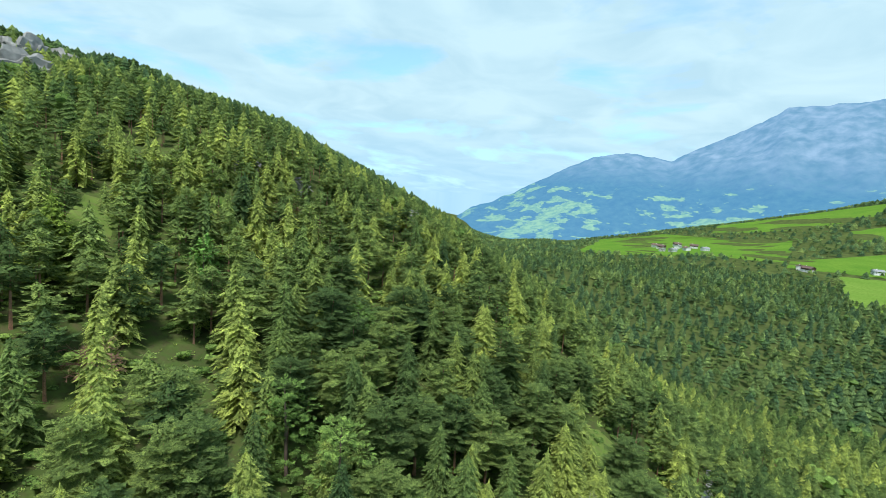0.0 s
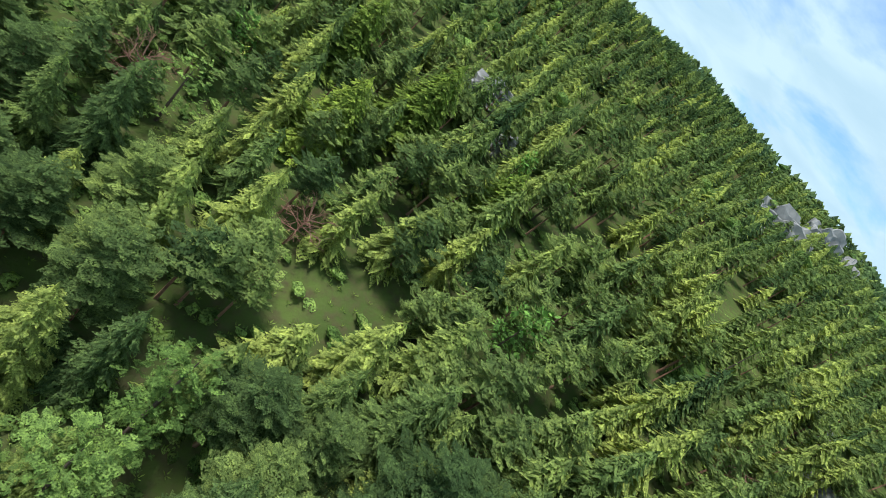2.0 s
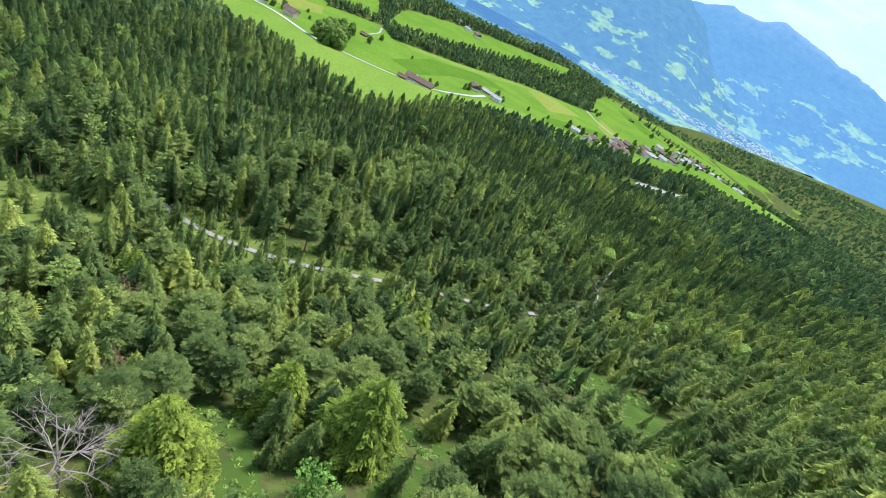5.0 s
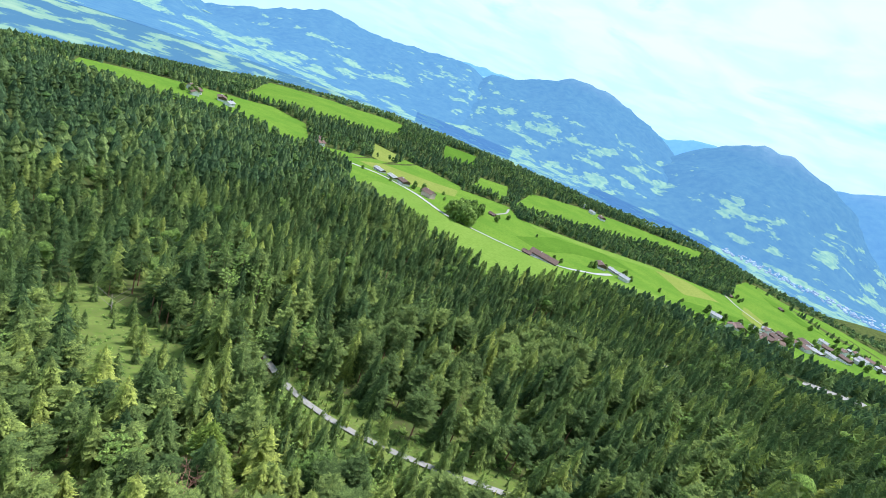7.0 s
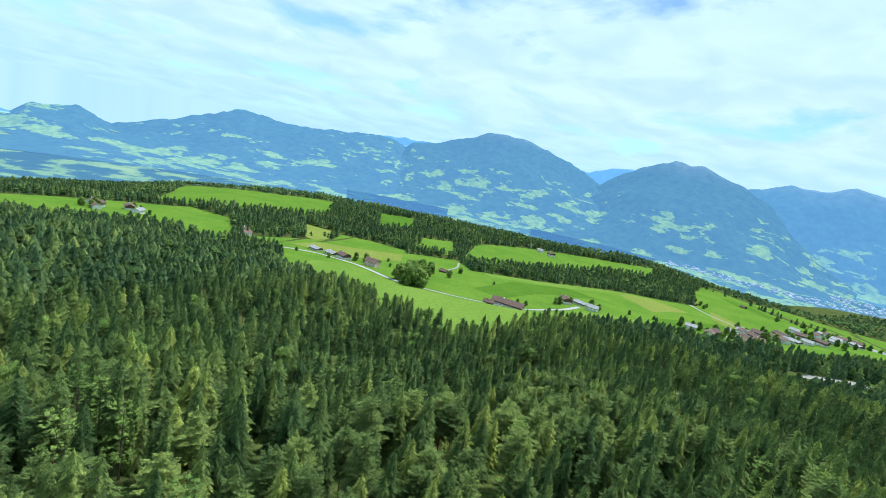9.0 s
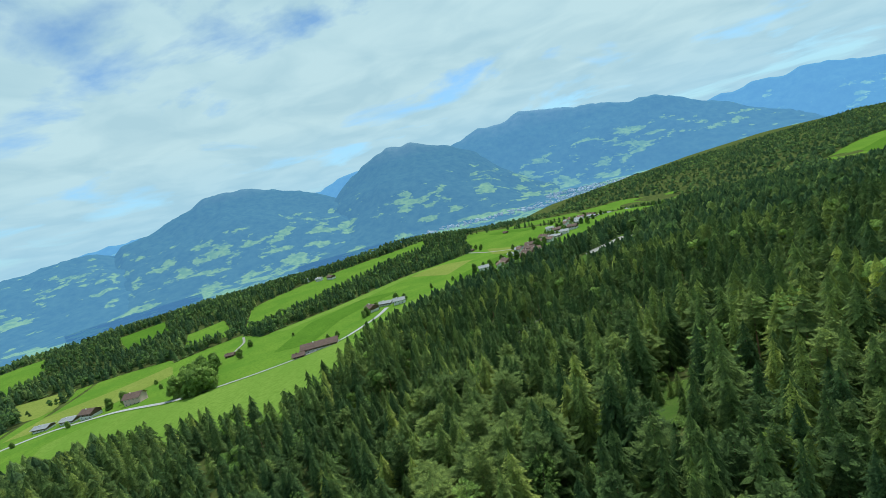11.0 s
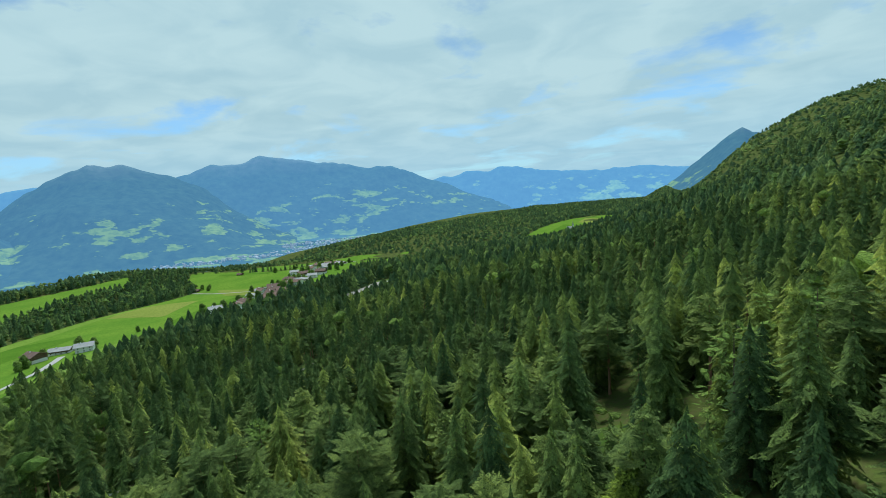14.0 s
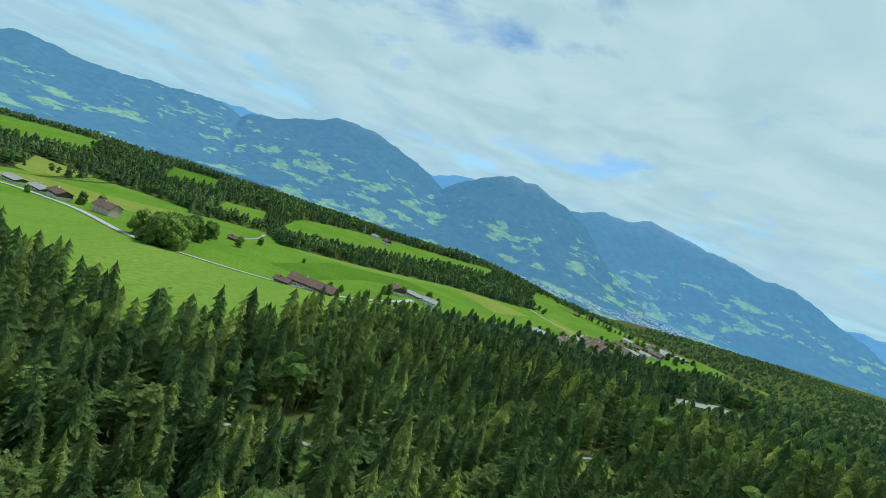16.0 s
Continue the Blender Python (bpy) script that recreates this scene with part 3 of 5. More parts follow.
def pine_crown(seed, tiers, points, branches, low=.34, radius=.21):
    """A pine of height 1: a rounded, uneven dome of ragged layers with branch tufts standing out."""
    rng = np.random.default_rng(seed)
    out = []
    for i in range(tiers):
        u = (i + .5) / tiers
        h = low + (1 - low) * u * .95
        reach = radius * math.sin(math.pi * (.2 + .75 * u)) ** .7 * rng.uniform(.8, 1.2)
        gap = (1 - low) / tiers
        shift = rng.normal(0, radius * .14, 2)
        v, f = skirt(rng, h, min(h + gap * rng.uniform(.9, 1.5), 1.0), reach * (.95 if not branches else .75), max(6, points), reach * .18)
        out.append(([(x + shift[0], y + shift[1], z) for x, y, z in v], f))
        for k in range(branches):
            a = 2 * math.pi * (k + rng.uniform(-.4, .4)) / branches + i * 1.7
            r = reach * rng.uniform(.75, 1.2)
            b = np.array((.45 * r * math.cos(a) + shift[0], .45 * r * math.sin(a) + shift[1], h + gap * rng.uniform(-.2, .5)))
            t = np.array((r * math.cos(a) + shift[0], r * math.sin(a) + shift[1], b[2] + r * rng.uniform(-.15, .4)))
            out.append(kite(rng, b, t, r * rng.uniform(.16, .28), r * .08, True))
    return gather(out)


def spruce_crown(seed, tiers, points, branches, twigs=0, low=0.08, radius=0.19):
    """A spruce of height 1: ragged whorls one above the other, with single branches and twigs standing out."""
    rng = np.random.default_rng(seed)
    out = []
    for i in range(tiers):
        u = i / tiers
        h = low + (1 - low) * u * .97
        reach = radius * (1 - u) ** .56 * rng.uniform(.82, 1.15) + .012
        gap = (1 - low) / tiers
        out.append(skirt(rng, h, min(h + gap * rng.uniform(1.05, 1.4), 1.0), reach * (.78 if branches else .95), max(6, points - 2 * (i * 2 // tiers)), reach * .34))
        n = max(2, int(branches * (1 - .5 * u))) if branches else 0
        for k in range(n):
            a = 2 * math.pi * (k + rng.uniform(-.4, .4)) / n + i * 1.3
            r = reach * rng.uniform(.85, 1.25)
            b = np.array((.3 * r * math.cos(a), .3 * r * math.sin(a), h + gap * .55))
            t = np.array((r * math.cos(a), r * math.sin(a), h - r * rng.uniform(.1, .4)))
            out.append(kite(rng, b, t, r * .15, r * .12, True))
            for q in range(twigs):
                p = b + (t - b) * (.35 + .55 * q / twigs)
                a2 = a + (1 if q % 2 else -1) * rng.uniform(.6, 1.0)
                ln = r * .4
                out.append(kite(rng, p, p + np.array((math.cos(a2) * ln, math.sin(a2) * ln, -ln * rng.uniform(.1, .6))), ln * .3, ln * .2, True))
    out.append(skirt(rng, .93, 1.03, .02, 6, .01))
    return gather(out)


GOLD = (1 + 5 ** .5) / 2
ICO = np.array([(-1, GOLD, 0), (1, GOLD, 0), (-1, -GOLD, 0), (1, -GOLD, 0), (0, -1, GOLD), (0, 1, GOLD), (0, -1, -GOLD), (0, 1, -GOLD), (GOLD, 0, -1), (GOLD, 0, 1), (-GOLD, 0, -1), (-GOLD, 0, 1)]) / 1.9
ICO_F = [(0, 11, 5), (0, 5, 1), (0, 1, 7), (0, 7, 10), (0, 10, 11), (1, 5, 9), (5, 11, 4), (11, 10, 2), (10, 7, 6), (7, 1, 8), (3, 9, 4), (3, 4, 2), (3, 2, 6), (3, 6, 8), (3, 8, 9), (4, 9, 5), (2, 4, 11), (6, 2, 10), (8, 6, 7), (9, 8, 1)]


def leafy_crown(seed, clumps, blades, low, high, radius, flat, lumpy=True):
    """A pine or broadleaf of height 1: uneven clumps on limbs, with blades standing out of them."""
    rng = np.random.default_rng(seed)
    out = []
    for c in range(clumps):
        u = (c + rng.uniform(0, 1)) / clumps
        h = low + (high - low) * u
        wide = radius * math.sin(math.pi * (0.22 + 0.74 * u)) ** .8
        a, r = c * 2.4 + rng.uniform(-.5, .5), wide * rng.uniform(.2, .8)
        ctr = np.array((r * math.cos(a), r * math.sin(a), h))
        size = radius * rng.uniform(.4, .62) * (1 if lumpy else .8)
        if lumpy:
            turn = Euler(rng.uniform(0, 6.28, 3)).to_matrix()
            v = ICO @ np.array(turn) * rng.uniform(.6, 1.35, (12, 1)) * size * .85
            v[:, 2] *= flat
            out.append(([tuple(p) for p in v + ctr], ICO_F))
        for b in range(blades):
            d = rng.normal(size=3)
            d /= np.linalg.norm(d)
            d[2] = d[2] * flat + .1
            p = ctr + d * size * rng.uniform(.4, .7)
            out.append(kite(rng, p, p + d * size * rng.uniform(.3, .6), size * rng.uniform(.12, .24), size * .06, True))
    return gather(out)


def far_crown(seed, slim, skirts=3):
    """A distant conifer: three ragged skirts and a tip."""
    rng = np.random.default_rng(seed)
    verts, faces = [], []
    for (zb, zt, r) in (((.05, .46, .25), (.28, .68, .225), (.50, .86, .175), (.70, 1.0, .115)) if skirts == 3 else ((.05, .7, .24), (.4, 1.0, .18))):
        n = 5 if skirts == 3 else 6
        b = len(verts)
        verts.append((rng.uniform(-.01, .01), rng.uniform(-.01, .01), zt))
        for k in range(n):
            a = 2 * math.pi * k / n + rng.uniform(-.3, .3)
            q = r * slim * (1.15 if k % 2 else .82) * rng.uniform(.85, 1.15)
            verts.append((q * math.cos(a), q * math.sin(a), zb + (0 if k % 2 else .07) + rng.uniform(-.03, .03)))
        faces += [(b, b + 1 + k, b + 1 + (k + 1) % n) for k in range(n)]
    return np.array(verts), np.array(faces)


def round_crown(seed, lumps=2):
    """A distant pine or broadleaf: a few ragged lumps."""
    rng = np.random.default_rng(seed)
    verts, faces = [], []
    for i in range(lumps):
        c = np.array((rng.uniform(-.07, .07), rng.uniform(-.07, .07), .78 - .22 * i if lumps > 1 else .6))
        s = rng.uniform(.17, .23) if lumps > 1 else .3
        b = len(verts)
        for d in ((0, 0, 1), (1, 0, .1), (.3, .95, -.1), (-.8, .6, .1), (-.8, -.6, -.1), (.3, -.95, .1), (0, 0, -.9)):
            verts.append(tuple(c + np.array(d) * s * rng.uniform(.7, 1.3)))
        faces += [(b, b + 1 + k, b + 1 + (k + 1) % 5) for k in range(5)] + [(b + 6, b + 1 + (k + 1) % 5, b + 1 + k) for k in range(5)]
    return np.array(verts), np.array(faces)


def trunk_arrays(seed, r=0.013, top=.9, sides=5, lean=0.0):
    rng = np.random.default_rng(seed)
    rings = ((0, 1.3), (.08, 1.0), (.5, .7), (top, .15))
    verts = [(r * k * math.cos(2 * math.pi * s / sides) + lean * h * h + rng.uniform(-.1, .1) * r, r * k * math.sin(2 * math.pi * s / sides), h) for h, k in rings for s in range(sides)]
    faces = [(i * sides + s, i * sides + (s + 1) % sides, (i + 1) * sides + (s + 1) % sides, (i + 1) * sides + s) for i in range(3) for s in range(sides)]
    return np.array(verts), np.array(faces)


def plant(name, templates, places, mat, label):
    """Many trees as one mesh. places: rows of x, y, z, height, width factor, turn, tint."""
    vs, fs, ts, off = [], [], [], 0
    places = np.asarray(places, float)
    pick = np.arange(len(places)) % len(templates)
    for k, (tv, tf) in enumerate(templates):
        p = places[pick == k]
        if not len(p):
            continue
        c, s = np.cos(p[:, 5]), np.sin(p[:, 5])
        w = p[:, 3] * p[:, 4]
        x = (tv[None, :, 0] * c[:, None] - tv[None, :, 1] * s[:, None]) * w[:, None] + p[:, 0, None]
        y = (tv[None, :, 0] * s[:, None] + tv[None, :, 1] * c[:, None]) * w[:, None] + p[:, 1, None]
        z = tv[None, :, 2] * p[:, 3, None] + p[:, 2, None]
        n, m = len(p), len(tv)
        vs.append(np.stack([x, y, z], -1).reshape(-1, 3))
        fs.append((tf[None] + (np.arange(n) * m)[:, None, None]).reshape(-1, tf.shape[1]) + off)
        ts.append(np.repeat(p[:, 6], len(tf)))
        off += n * m
    ob = part(name, mesh_of(name, np.concatenate(vs), np.concatenate(fs), mat, False, np.concatenate(ts)), None)
    return tagged(ob, label, "forest", kind="stuff")


rng = np.random.default_rng(12)
PATH_PTS = np.array([(-100, -58), (-127, -21), (-132, -18), (-130, -25), (-109, -31), (-70, -22), (-34, -12), (0, -5), (31, -7), (62, -18), (93, -34), (128, -40)], float)


def path_distance(x, y):
    return np.min(np.hypot(x[:, None] - PATH_PTS[None, :, 0], y[:, None] - PATH_PTS[None, :, 1]), 1)


TRACK = [(6, 71), (-6, 48), (-30, 17), (-34, 5), (-35, -5), (-35, -14), (-31, -25), (-24, -38), (-18, -75), (-12, -88), (4, -99), (22, -115), (42, -118), (82, -142)]
FOOTPATH = [(-150, 70), (-146, 62), (-134, 51), (-124, 38), (-119, 22)]
GLADES = [[(-41, -87), (-49, -97), (-60, -97), (-75, -93), (-86, -88), (-94, -84), (-86, -79), (-66, -81), (-50, -83)], [(-22, 92), (-28, 66), (-33, 45), (-40, 27), (-52, 20), (-62, 32), (-60, 50), (-48, 72), (-34, 96)], [(72, -66), (80, -66), (86, -76), (92, -92), (82, -95), (68, -90), (66, -78)],
          [(-91, -19), (-96, -28), (-108, -33), (-112, -28), (-100, -21)], [(-84, -45), (-88, -53), (-102, -47), (-113, -46), (-113, -41), (-98, -42)], [(200, -8), (213, -20), (212, -36), (196, -48), (178, -42), (176, -18)],
          [(-22, 22), (-20, 6), (-25, -12), (-19, -30), (-16, -42), (-30, -44), (-44, -28), (-54, -14), (-58, -2), (-54, 8), (-38, 19)], [(-202, -57), (-188, -41), (-182, -45), (-195, -61)],
          [(-131, 0), (-131, 9), (-119, 15), (-117, 5)], [(-171, -71), (-184, -69), (-182, -64), (-169, -64)],
          [(234, -98), (248, -112), (244, -128), (222, -120), (212, -106)]]
SINGLE = [(-111, -16, 5.0), (-107, -22, 4.5), (-96, -39, 4.5), (-105, -36, 4.5), (-156, -52, 4)]      # room round single trees
PAD = [(372, -234), (412, -242), (516, -372), (480, -400), (390, -292)]


def scatter(step, lo, hi, jitter=.48):
    """Jittered grid of tree feet whose distance from the flight lies between lo and hi."""
    ext = hi * 1.4 + 250
    xs = np.arange(max(-2500, -ext - 50), min(1900, ext + 50), step)
    ys = np.arange(max(-3500, -ext - 50), min(2400, ext + 50), step)
    X, Y = (a.ravel() for a in np.meshgrid(xs, ys))
    X = X + rng.uniform(-jitter, jitter, X.shape) * step
    Y = Y + rng.uniform(-jitter, jitter, Y.shape) * step
    d = path_distance(X, Y)
    reach = np.where(.93 * X + .37 * Y > 350, 1.4, 1.0)      # trees on the terrace stay finer for longer
    ok = (d >= (lo * reach if lo > 500 else lo)) & (d < (hi * reach if hi > 500 else hi))
    X, Y, d = X[ok], Y[ok], d[ok]
    v, w = .93 * X + .37 * Y, -.37 * X + .93 * Y
    ok = (v > np.where(w > 250, -2000, np.where(w < -300, -1000, -660))) & (v < 1710) & (w < 2600) & ~((v > 100) & (w > 820))
    for poly in OPEN + GLADES + [PAD]:
        ok &= ~inside(poly, X, Y)
    for (x0, y0), (x1, y1) in zip(TRACK, TRACK[1:]):
        t = np.clip(((X - x0) * (x1 - x0) + (Y - y0) * (y1 - y0)) / ((x1 - x0) ** 2 + (y1 - y0) ** 2), 0, 1)
        ok &= np.hypot(X - x0 - t * (x1 - x0), Y - y0 - t * (y1 - y0)) > 2.6
    for x0, y0, r0 in SINGLE:
        ok &= np.hypot(X - x0, Y - y0) > r0
    ok &= (rng.uniform(size=X.shape) < 1 - .48 * smooth(-35, 30, v)) | (lo >= 250)      # small pines stand closer up the slope
    gap = np.sin(X / 23 + 2 * np.sin(Y / 31)) * np.sin(Y / 19 + 1.7 * np.sin(X / 27))
    ok &= ~((gap > .93) & (rng.uniform(size=X.shape) < .8))
    return X[ok], Y[ok]


def places_of(X, Y, tall):
    Z = ground_z(X, Y) - .3
    v = .93 * X + .37 * Y
    stand = np.sin(X / 37 + 1.1 * np.sin(Y / 45)) + np.sin(Y / 29 - X / 63)
    H = tall * (1 + .08 * stand) * (.97 + .26 * rng.uniform(-.5, .5, X.shape) - .3 * (rng.uniform(size=X.shape) < .12)) * (1 - .40 * smooth(30, -110, v)) * (1 + .11 * smooth(-25, 40, v) - .22 * smooth(350, 520, v))
    tint = np.clip(.25 - .09 * smooth(-20, 40, v) + .12 * stand + rng.normal(0, .34, X.shape) + .35 * smooth(50, -90, v) * smooth(330, 130, path_distance(X, Y)), 0, 1)
    return np.column_stack([X, Y, Z, H, rng.uniform(.82, 1.2, X.shape) * (1 + .34 * smooth(20, -70, v) + .12 * smooth(-15, 40, v)), rng.uniform(0, 6.28, X.shape), tint])


def kinds(P):
    """Split into spruce, pine and broadleaf by stand and chance."""
    v = .93 * P[:, 0] + .37 * P[:, 1]
    share = .28 + .22 * smooth(60, -60, v) + .1 * np.sin(P[:, 0] / 53) * np.cos(P[:, 1] / 47)
    u = rng.uniform(size=len(P))
    leaf = (u > .965 - .30 * smooth(330, 480, v) * (.5 + .5 * np.sin(P[:, 0] / 61 + P[:, 1] / 83)))
    pine = (u < share) & ~leaf
    return P[~pine & ~leaf], P[pine], P[leaf]


def tree_thing(name, crown, trunk, leaf, label):
    """One tree of height 1 as a thing: an Empty at its foot with trunk and crown."""
    ob = new(name)
    tagged(ob, label, "tree", "trees on the slope")
    cv, cf = crown
    tv, tf = trunk
    part("crown", mesh_of(name + "_crown", cv, cf, leaf), None, ob)
    part("trunk", mesh_of(name + "_trunk", tv, tf, PINE_BARK if name == "pine" else BARK, True), None, ob)
    return ob


def set_trees(rows, masters):
    """Put copies of the master trees at rows of x, y, z, height, width, turn, tint."""
    for i, (x, y, z, h, w, turn, _) in enumerate(rows):
        m = masters[i % len(masters)]
        ob = copy_thing(m, pose(x, y, z, rng.uniform(-3, 3), rng.uniform(-3, 3), math.degrees(turn)))
        ob.scale = (h * w, h * w, h)


TALL = 17.0
CLOSE, NEAR, MID, FAR = 23, 80, 250, 800
bands = (("close", 4.7, 0, CLOSE), ("near", 4.7, CLOSE, NEAR), ("middle", 5.1, NEAR, MID), ("far", 8.5, MID, FAR), ("distant", 18.0, FAR, 3600))
tmpl = {
    "near": ([spruce_crown(s, 16, 13, 5, radius=r) for s, r in ((1, .19), (2, .21), (3, .235), (9, .20))], [pine_crown(s, 7, 10, 12, low, r) for s, low, r in ((4, .38, .19), (5, .44, .17), (6, .34, .21))], [leafy_crown(s, 14, 16, .15, .92, .26, .9, False) for s in (6, 7)]),
    "middle": ([spruce_crown(s, 8, 8, 0, radius=r) for s, r in ((1, .20), (2, .22), (3, .25), (4, .21), (9, .23))], [pine_crown(s, 5, 8, 2, low, r) for s, low, r in ((4, .4, .2), (5, .46, .19), (6, .36, .22), (7, .42, .2))], [leafy_crown(s, 4, 0, .3, .92, .28, .9) for s in (6, 7)]),
    "far": ([far_crown(s, sl) for s, sl in enumerate((.9, 1.0, 1.1, .95, 1.05, 1.15))], [pine_crown(s, 3, 6, 0) for s in range(5)], [round_crown(s, 2) for s in (8, 9)]),
    "distant": ([far_crown(s, 1.5, 2) for s in range(6)], [pine_crown(s, 2, 6, 0, .25, .3) for s in range(5)], [round_crown(s, 1) for s in (8, 9)])}
for band, step, lo, hi in bands:
    P = places_of(*scatter(step, lo, hi), TALL * (1.0 if band != "distant" else .85))
    if band in ("far", "distant"):
        P[:, 6] = np.clip(P[:, 6] - .04, 0, 1)      # slightly darker tint for the far and distant bands
    split = kinds(P)
    if band == "close":
        for kind, pl, crowns, leaf in zip(("spruce", "pine", "broadleaf_tree"), split, (
                [spruce_crown(s, 20, 14, 11, 1) for s in (21, 22, 23)], [pine_crown(s, 9, 12, 20) for s in (24, 25, 28)], [leafy_crown(s, 18, 26, .15, .92, .26, .9, False) for s in (26, 27)]),
                (SPRUCE_1, PINE_1, BROAD_1)):
            text = {"spruce": "tall dark green spruce with drooping branches in the forest", "pine": "grey-green pine with an uneven open crown", "broadleaf_tree": "bright green young broadleaf tree among conifers"}[kind]
            masters = [tree_thing(kind, c, trunk_arrays(k, lean=.02 * (k - 1)), leaf, text) for k, c in enumerate(crowns)]
            for m, row in zip(masters, pl):
                m.matrix_basis = pose(*row[:3], 0, 0, math.degrees(row[5]))
                m.scale = (row[3] * row[4], row[3] * row[4], row[3])
            set_trees(pl[len(masters):], masters)
        continue
    for kind, pl, mat, tm in zip(("spruce", "pine", "broadleaf"), split, ((SPRUCE, PINE, BROAD) if band in ("near", "middle") else FAR_LEAF.values()), tmpl[band]):
        if kind != "spruce":
            pl = pl.copy()
            pl[:, 3] *= .88
        if not len(pl):
            continue
        if band in ("far", "distant"):
            pl[:, 4] *= 1.14 if band == "far" else 1.45
        plant("%s_forest" % kind, tm, pl, mat, "dense dark green %s forest on the mountainside" % kind)
        if band == "near" or (band == "middle" and kind == "pine"):
            plant("%s_trunks" % kind, [trunk_arrays(s, sides=4 if band == "near" else 3) for s in (1, 2)], pl, PINE_BARK if kind == "pine" else BARK, "bare brown trunks of %s trees" % kind)
# undergrowth between the trunks
X, Y = scatter(2.7, 0, 62)
keep = (rng.uniform(size=X.shape) < .25) | (.93 * X + .37 * Y < -15)
X, Y = X[keep], Y[keep]
P = places_of(X, Y, 3.0)
P[:, 4] *= 1.5
plant("undergrowth", [leafy_crown(s, 2, 4, .05, .6, .5, .8) for s in (31, 32, 33, 34)], P, BROAD, "low green shrubs and saplings between the trunks")


# young growth beside the track
X, Y = rng.uniform(-60, -15, 620), rng.uniform(-45, 22, 620)
keep = inside(GLADES[6], X, Y)
for (x0, y0), (x1, y1) in zip(TRACK, TRACK[1:]):
    t = np.clip(((X - x0) * (x1 - x0) + (Y - y0) * (y1 - y0)) / ((x1 - x0) ** 2 + (y1 - y0) ** 2), 0, 1)
    keep &= np.hypot(X - x0 - t * (x1 - x0), Y - y0 - t * (y1 - y0)) > 1.6
P = places_of(X[keep], Y[keep], 4.6)
P[:, 3] *= rng.uniform(.45, 1.25, len(P)) * np.where(P[:, 0] > -38, .7, 1.3)
half = len(P) // 2
P[:half, 4] *= 1.5
plant("young_broadleaf_growth", [leafy_crown(s, 5, 9, .05, .85, .4, .9, False) for s in (71, 72, 73)], P[:half], BROAD, "bright green bushes and saplings beside the forest track")
plant("young_spruce_growth", [spruce_crown(s, 7, 8, 5) for s in (74, 75)], P[half:], SPRUCE, "young light green spruces beside the forest track")
# low growth and single young trees in the clearings
low, young = [], []
for g in GLADES:
    gx, gy = [p[0] for p in g], [p[1] for p in g]
    n = int((max(gx) - min(gx)) * (max(gy) - min(gy)))
    X, Y = rng.uniform(min(gx) - 2, max(gx) + 2, n), rng.uniform(min(gy) - 2, max(gy) + 2, n)
    keep = inside(g, X, Y)
    for (x0, y0), (x1, y1) in zip(TRACK, TRACK[1:]):
        t = np.clip(((X - x0) * (x1 - x0) + (Y - y0) * (y1 - y0)) / ((x1 - x0) ** 2 + (y1 - y0) ** 2), 0, 1)
        keep &= np.hypot(X - x0 - t * (x1 - x0), Y - y0 - t * (y1 - y0)) > 1.5
    patchy = np.sin(X / 3.1 + np.sin(Y / 2.3)) + np.sin(Y / 4.3 - X / 5.1) + rng.normal(0, .6, n)
    P = places_of(X, Y, 1.0)
    P[:, 3] = rng.uniform(.25, .8, n) * (1 + .35 * patchy.clip(-1, 2))
    P[:, 6] = rng.uniform(.1, .8, n)
    P[:, 4] *= 1.5
    low.append(P[keep & (patchy > -.2)])
    P = P[keep & (rng.uniform(size=n) < (.065 if g is GLADES[6] else .022))]
    P[:, 3] = rng.uniform(3.0, 10.0, len(P))
    P[:, 4] = rng.uniform(.9, 1.25, len(P))
    young.append(P)
plant("low_growth", [leafy_crown(s, 2, 5, .0, .6, .6, .8) for s in (41, 42, 43)], np.concatenate(low), BROAD, "low green shrubs and ferns in the forest clearings")
plant("young_spruces", [spruce_crown(s, 9, 10, 5, radius=.24) for s in (44, 45, 46)], np.concatenate(young), SPRUCE, "young light green spruces in the forest clearings")
# tall grass and ferns in the gaps
xs, ys = np.meshgrid(np.arange(-210, 130, 1.7), np.arange(-120, 110, 1.7))
X, Y = xs.ravel() + rng.uniform(-.8, .8, xs.size), ys.ravel() + rng.uniform(-.8, .8, xs.size)
near = path_distance(X, Y) < 36
X, Y = X[near], Y[near]
for (x0, y0), (x1, y1) in zip(TRACK, TRACK[1:]):
    t = np.clip(((X - x0) * (x1 - x0) + (Y - y0) * (y1 - y0)) / ((x1 - x0) ** 2 + (y1 - y0) ** 2), 0, 1)
    off = np.hypot(X - x0 - t * (x1 - x0), Y - y0 - t * (y1 - y0)) > 1.3
    X, Y = X[off], Y[off]
P = places_of(X, Y, 0.7)
P[:, 2] += .3


def tuft(seed):
    r = np.random.default_rng(seed)
    out = []
    for k in range(6):
        a = k * 1.05 + r.uniform(-.5, .5)
        d = np.array((math.cos(a), math.sin(a), 0))
        out.append(kite(r, d * .1, d * r.uniform(.35, .9) + np.array((0, 0, r.uniform(.35, .8))), r.uniform(.06, .13), .03, True))
    return gather(out)


plant("tall_grass", [tuft(s) for s in range(4)], P, GRASS, "rough tall grass and ferns between the trees")


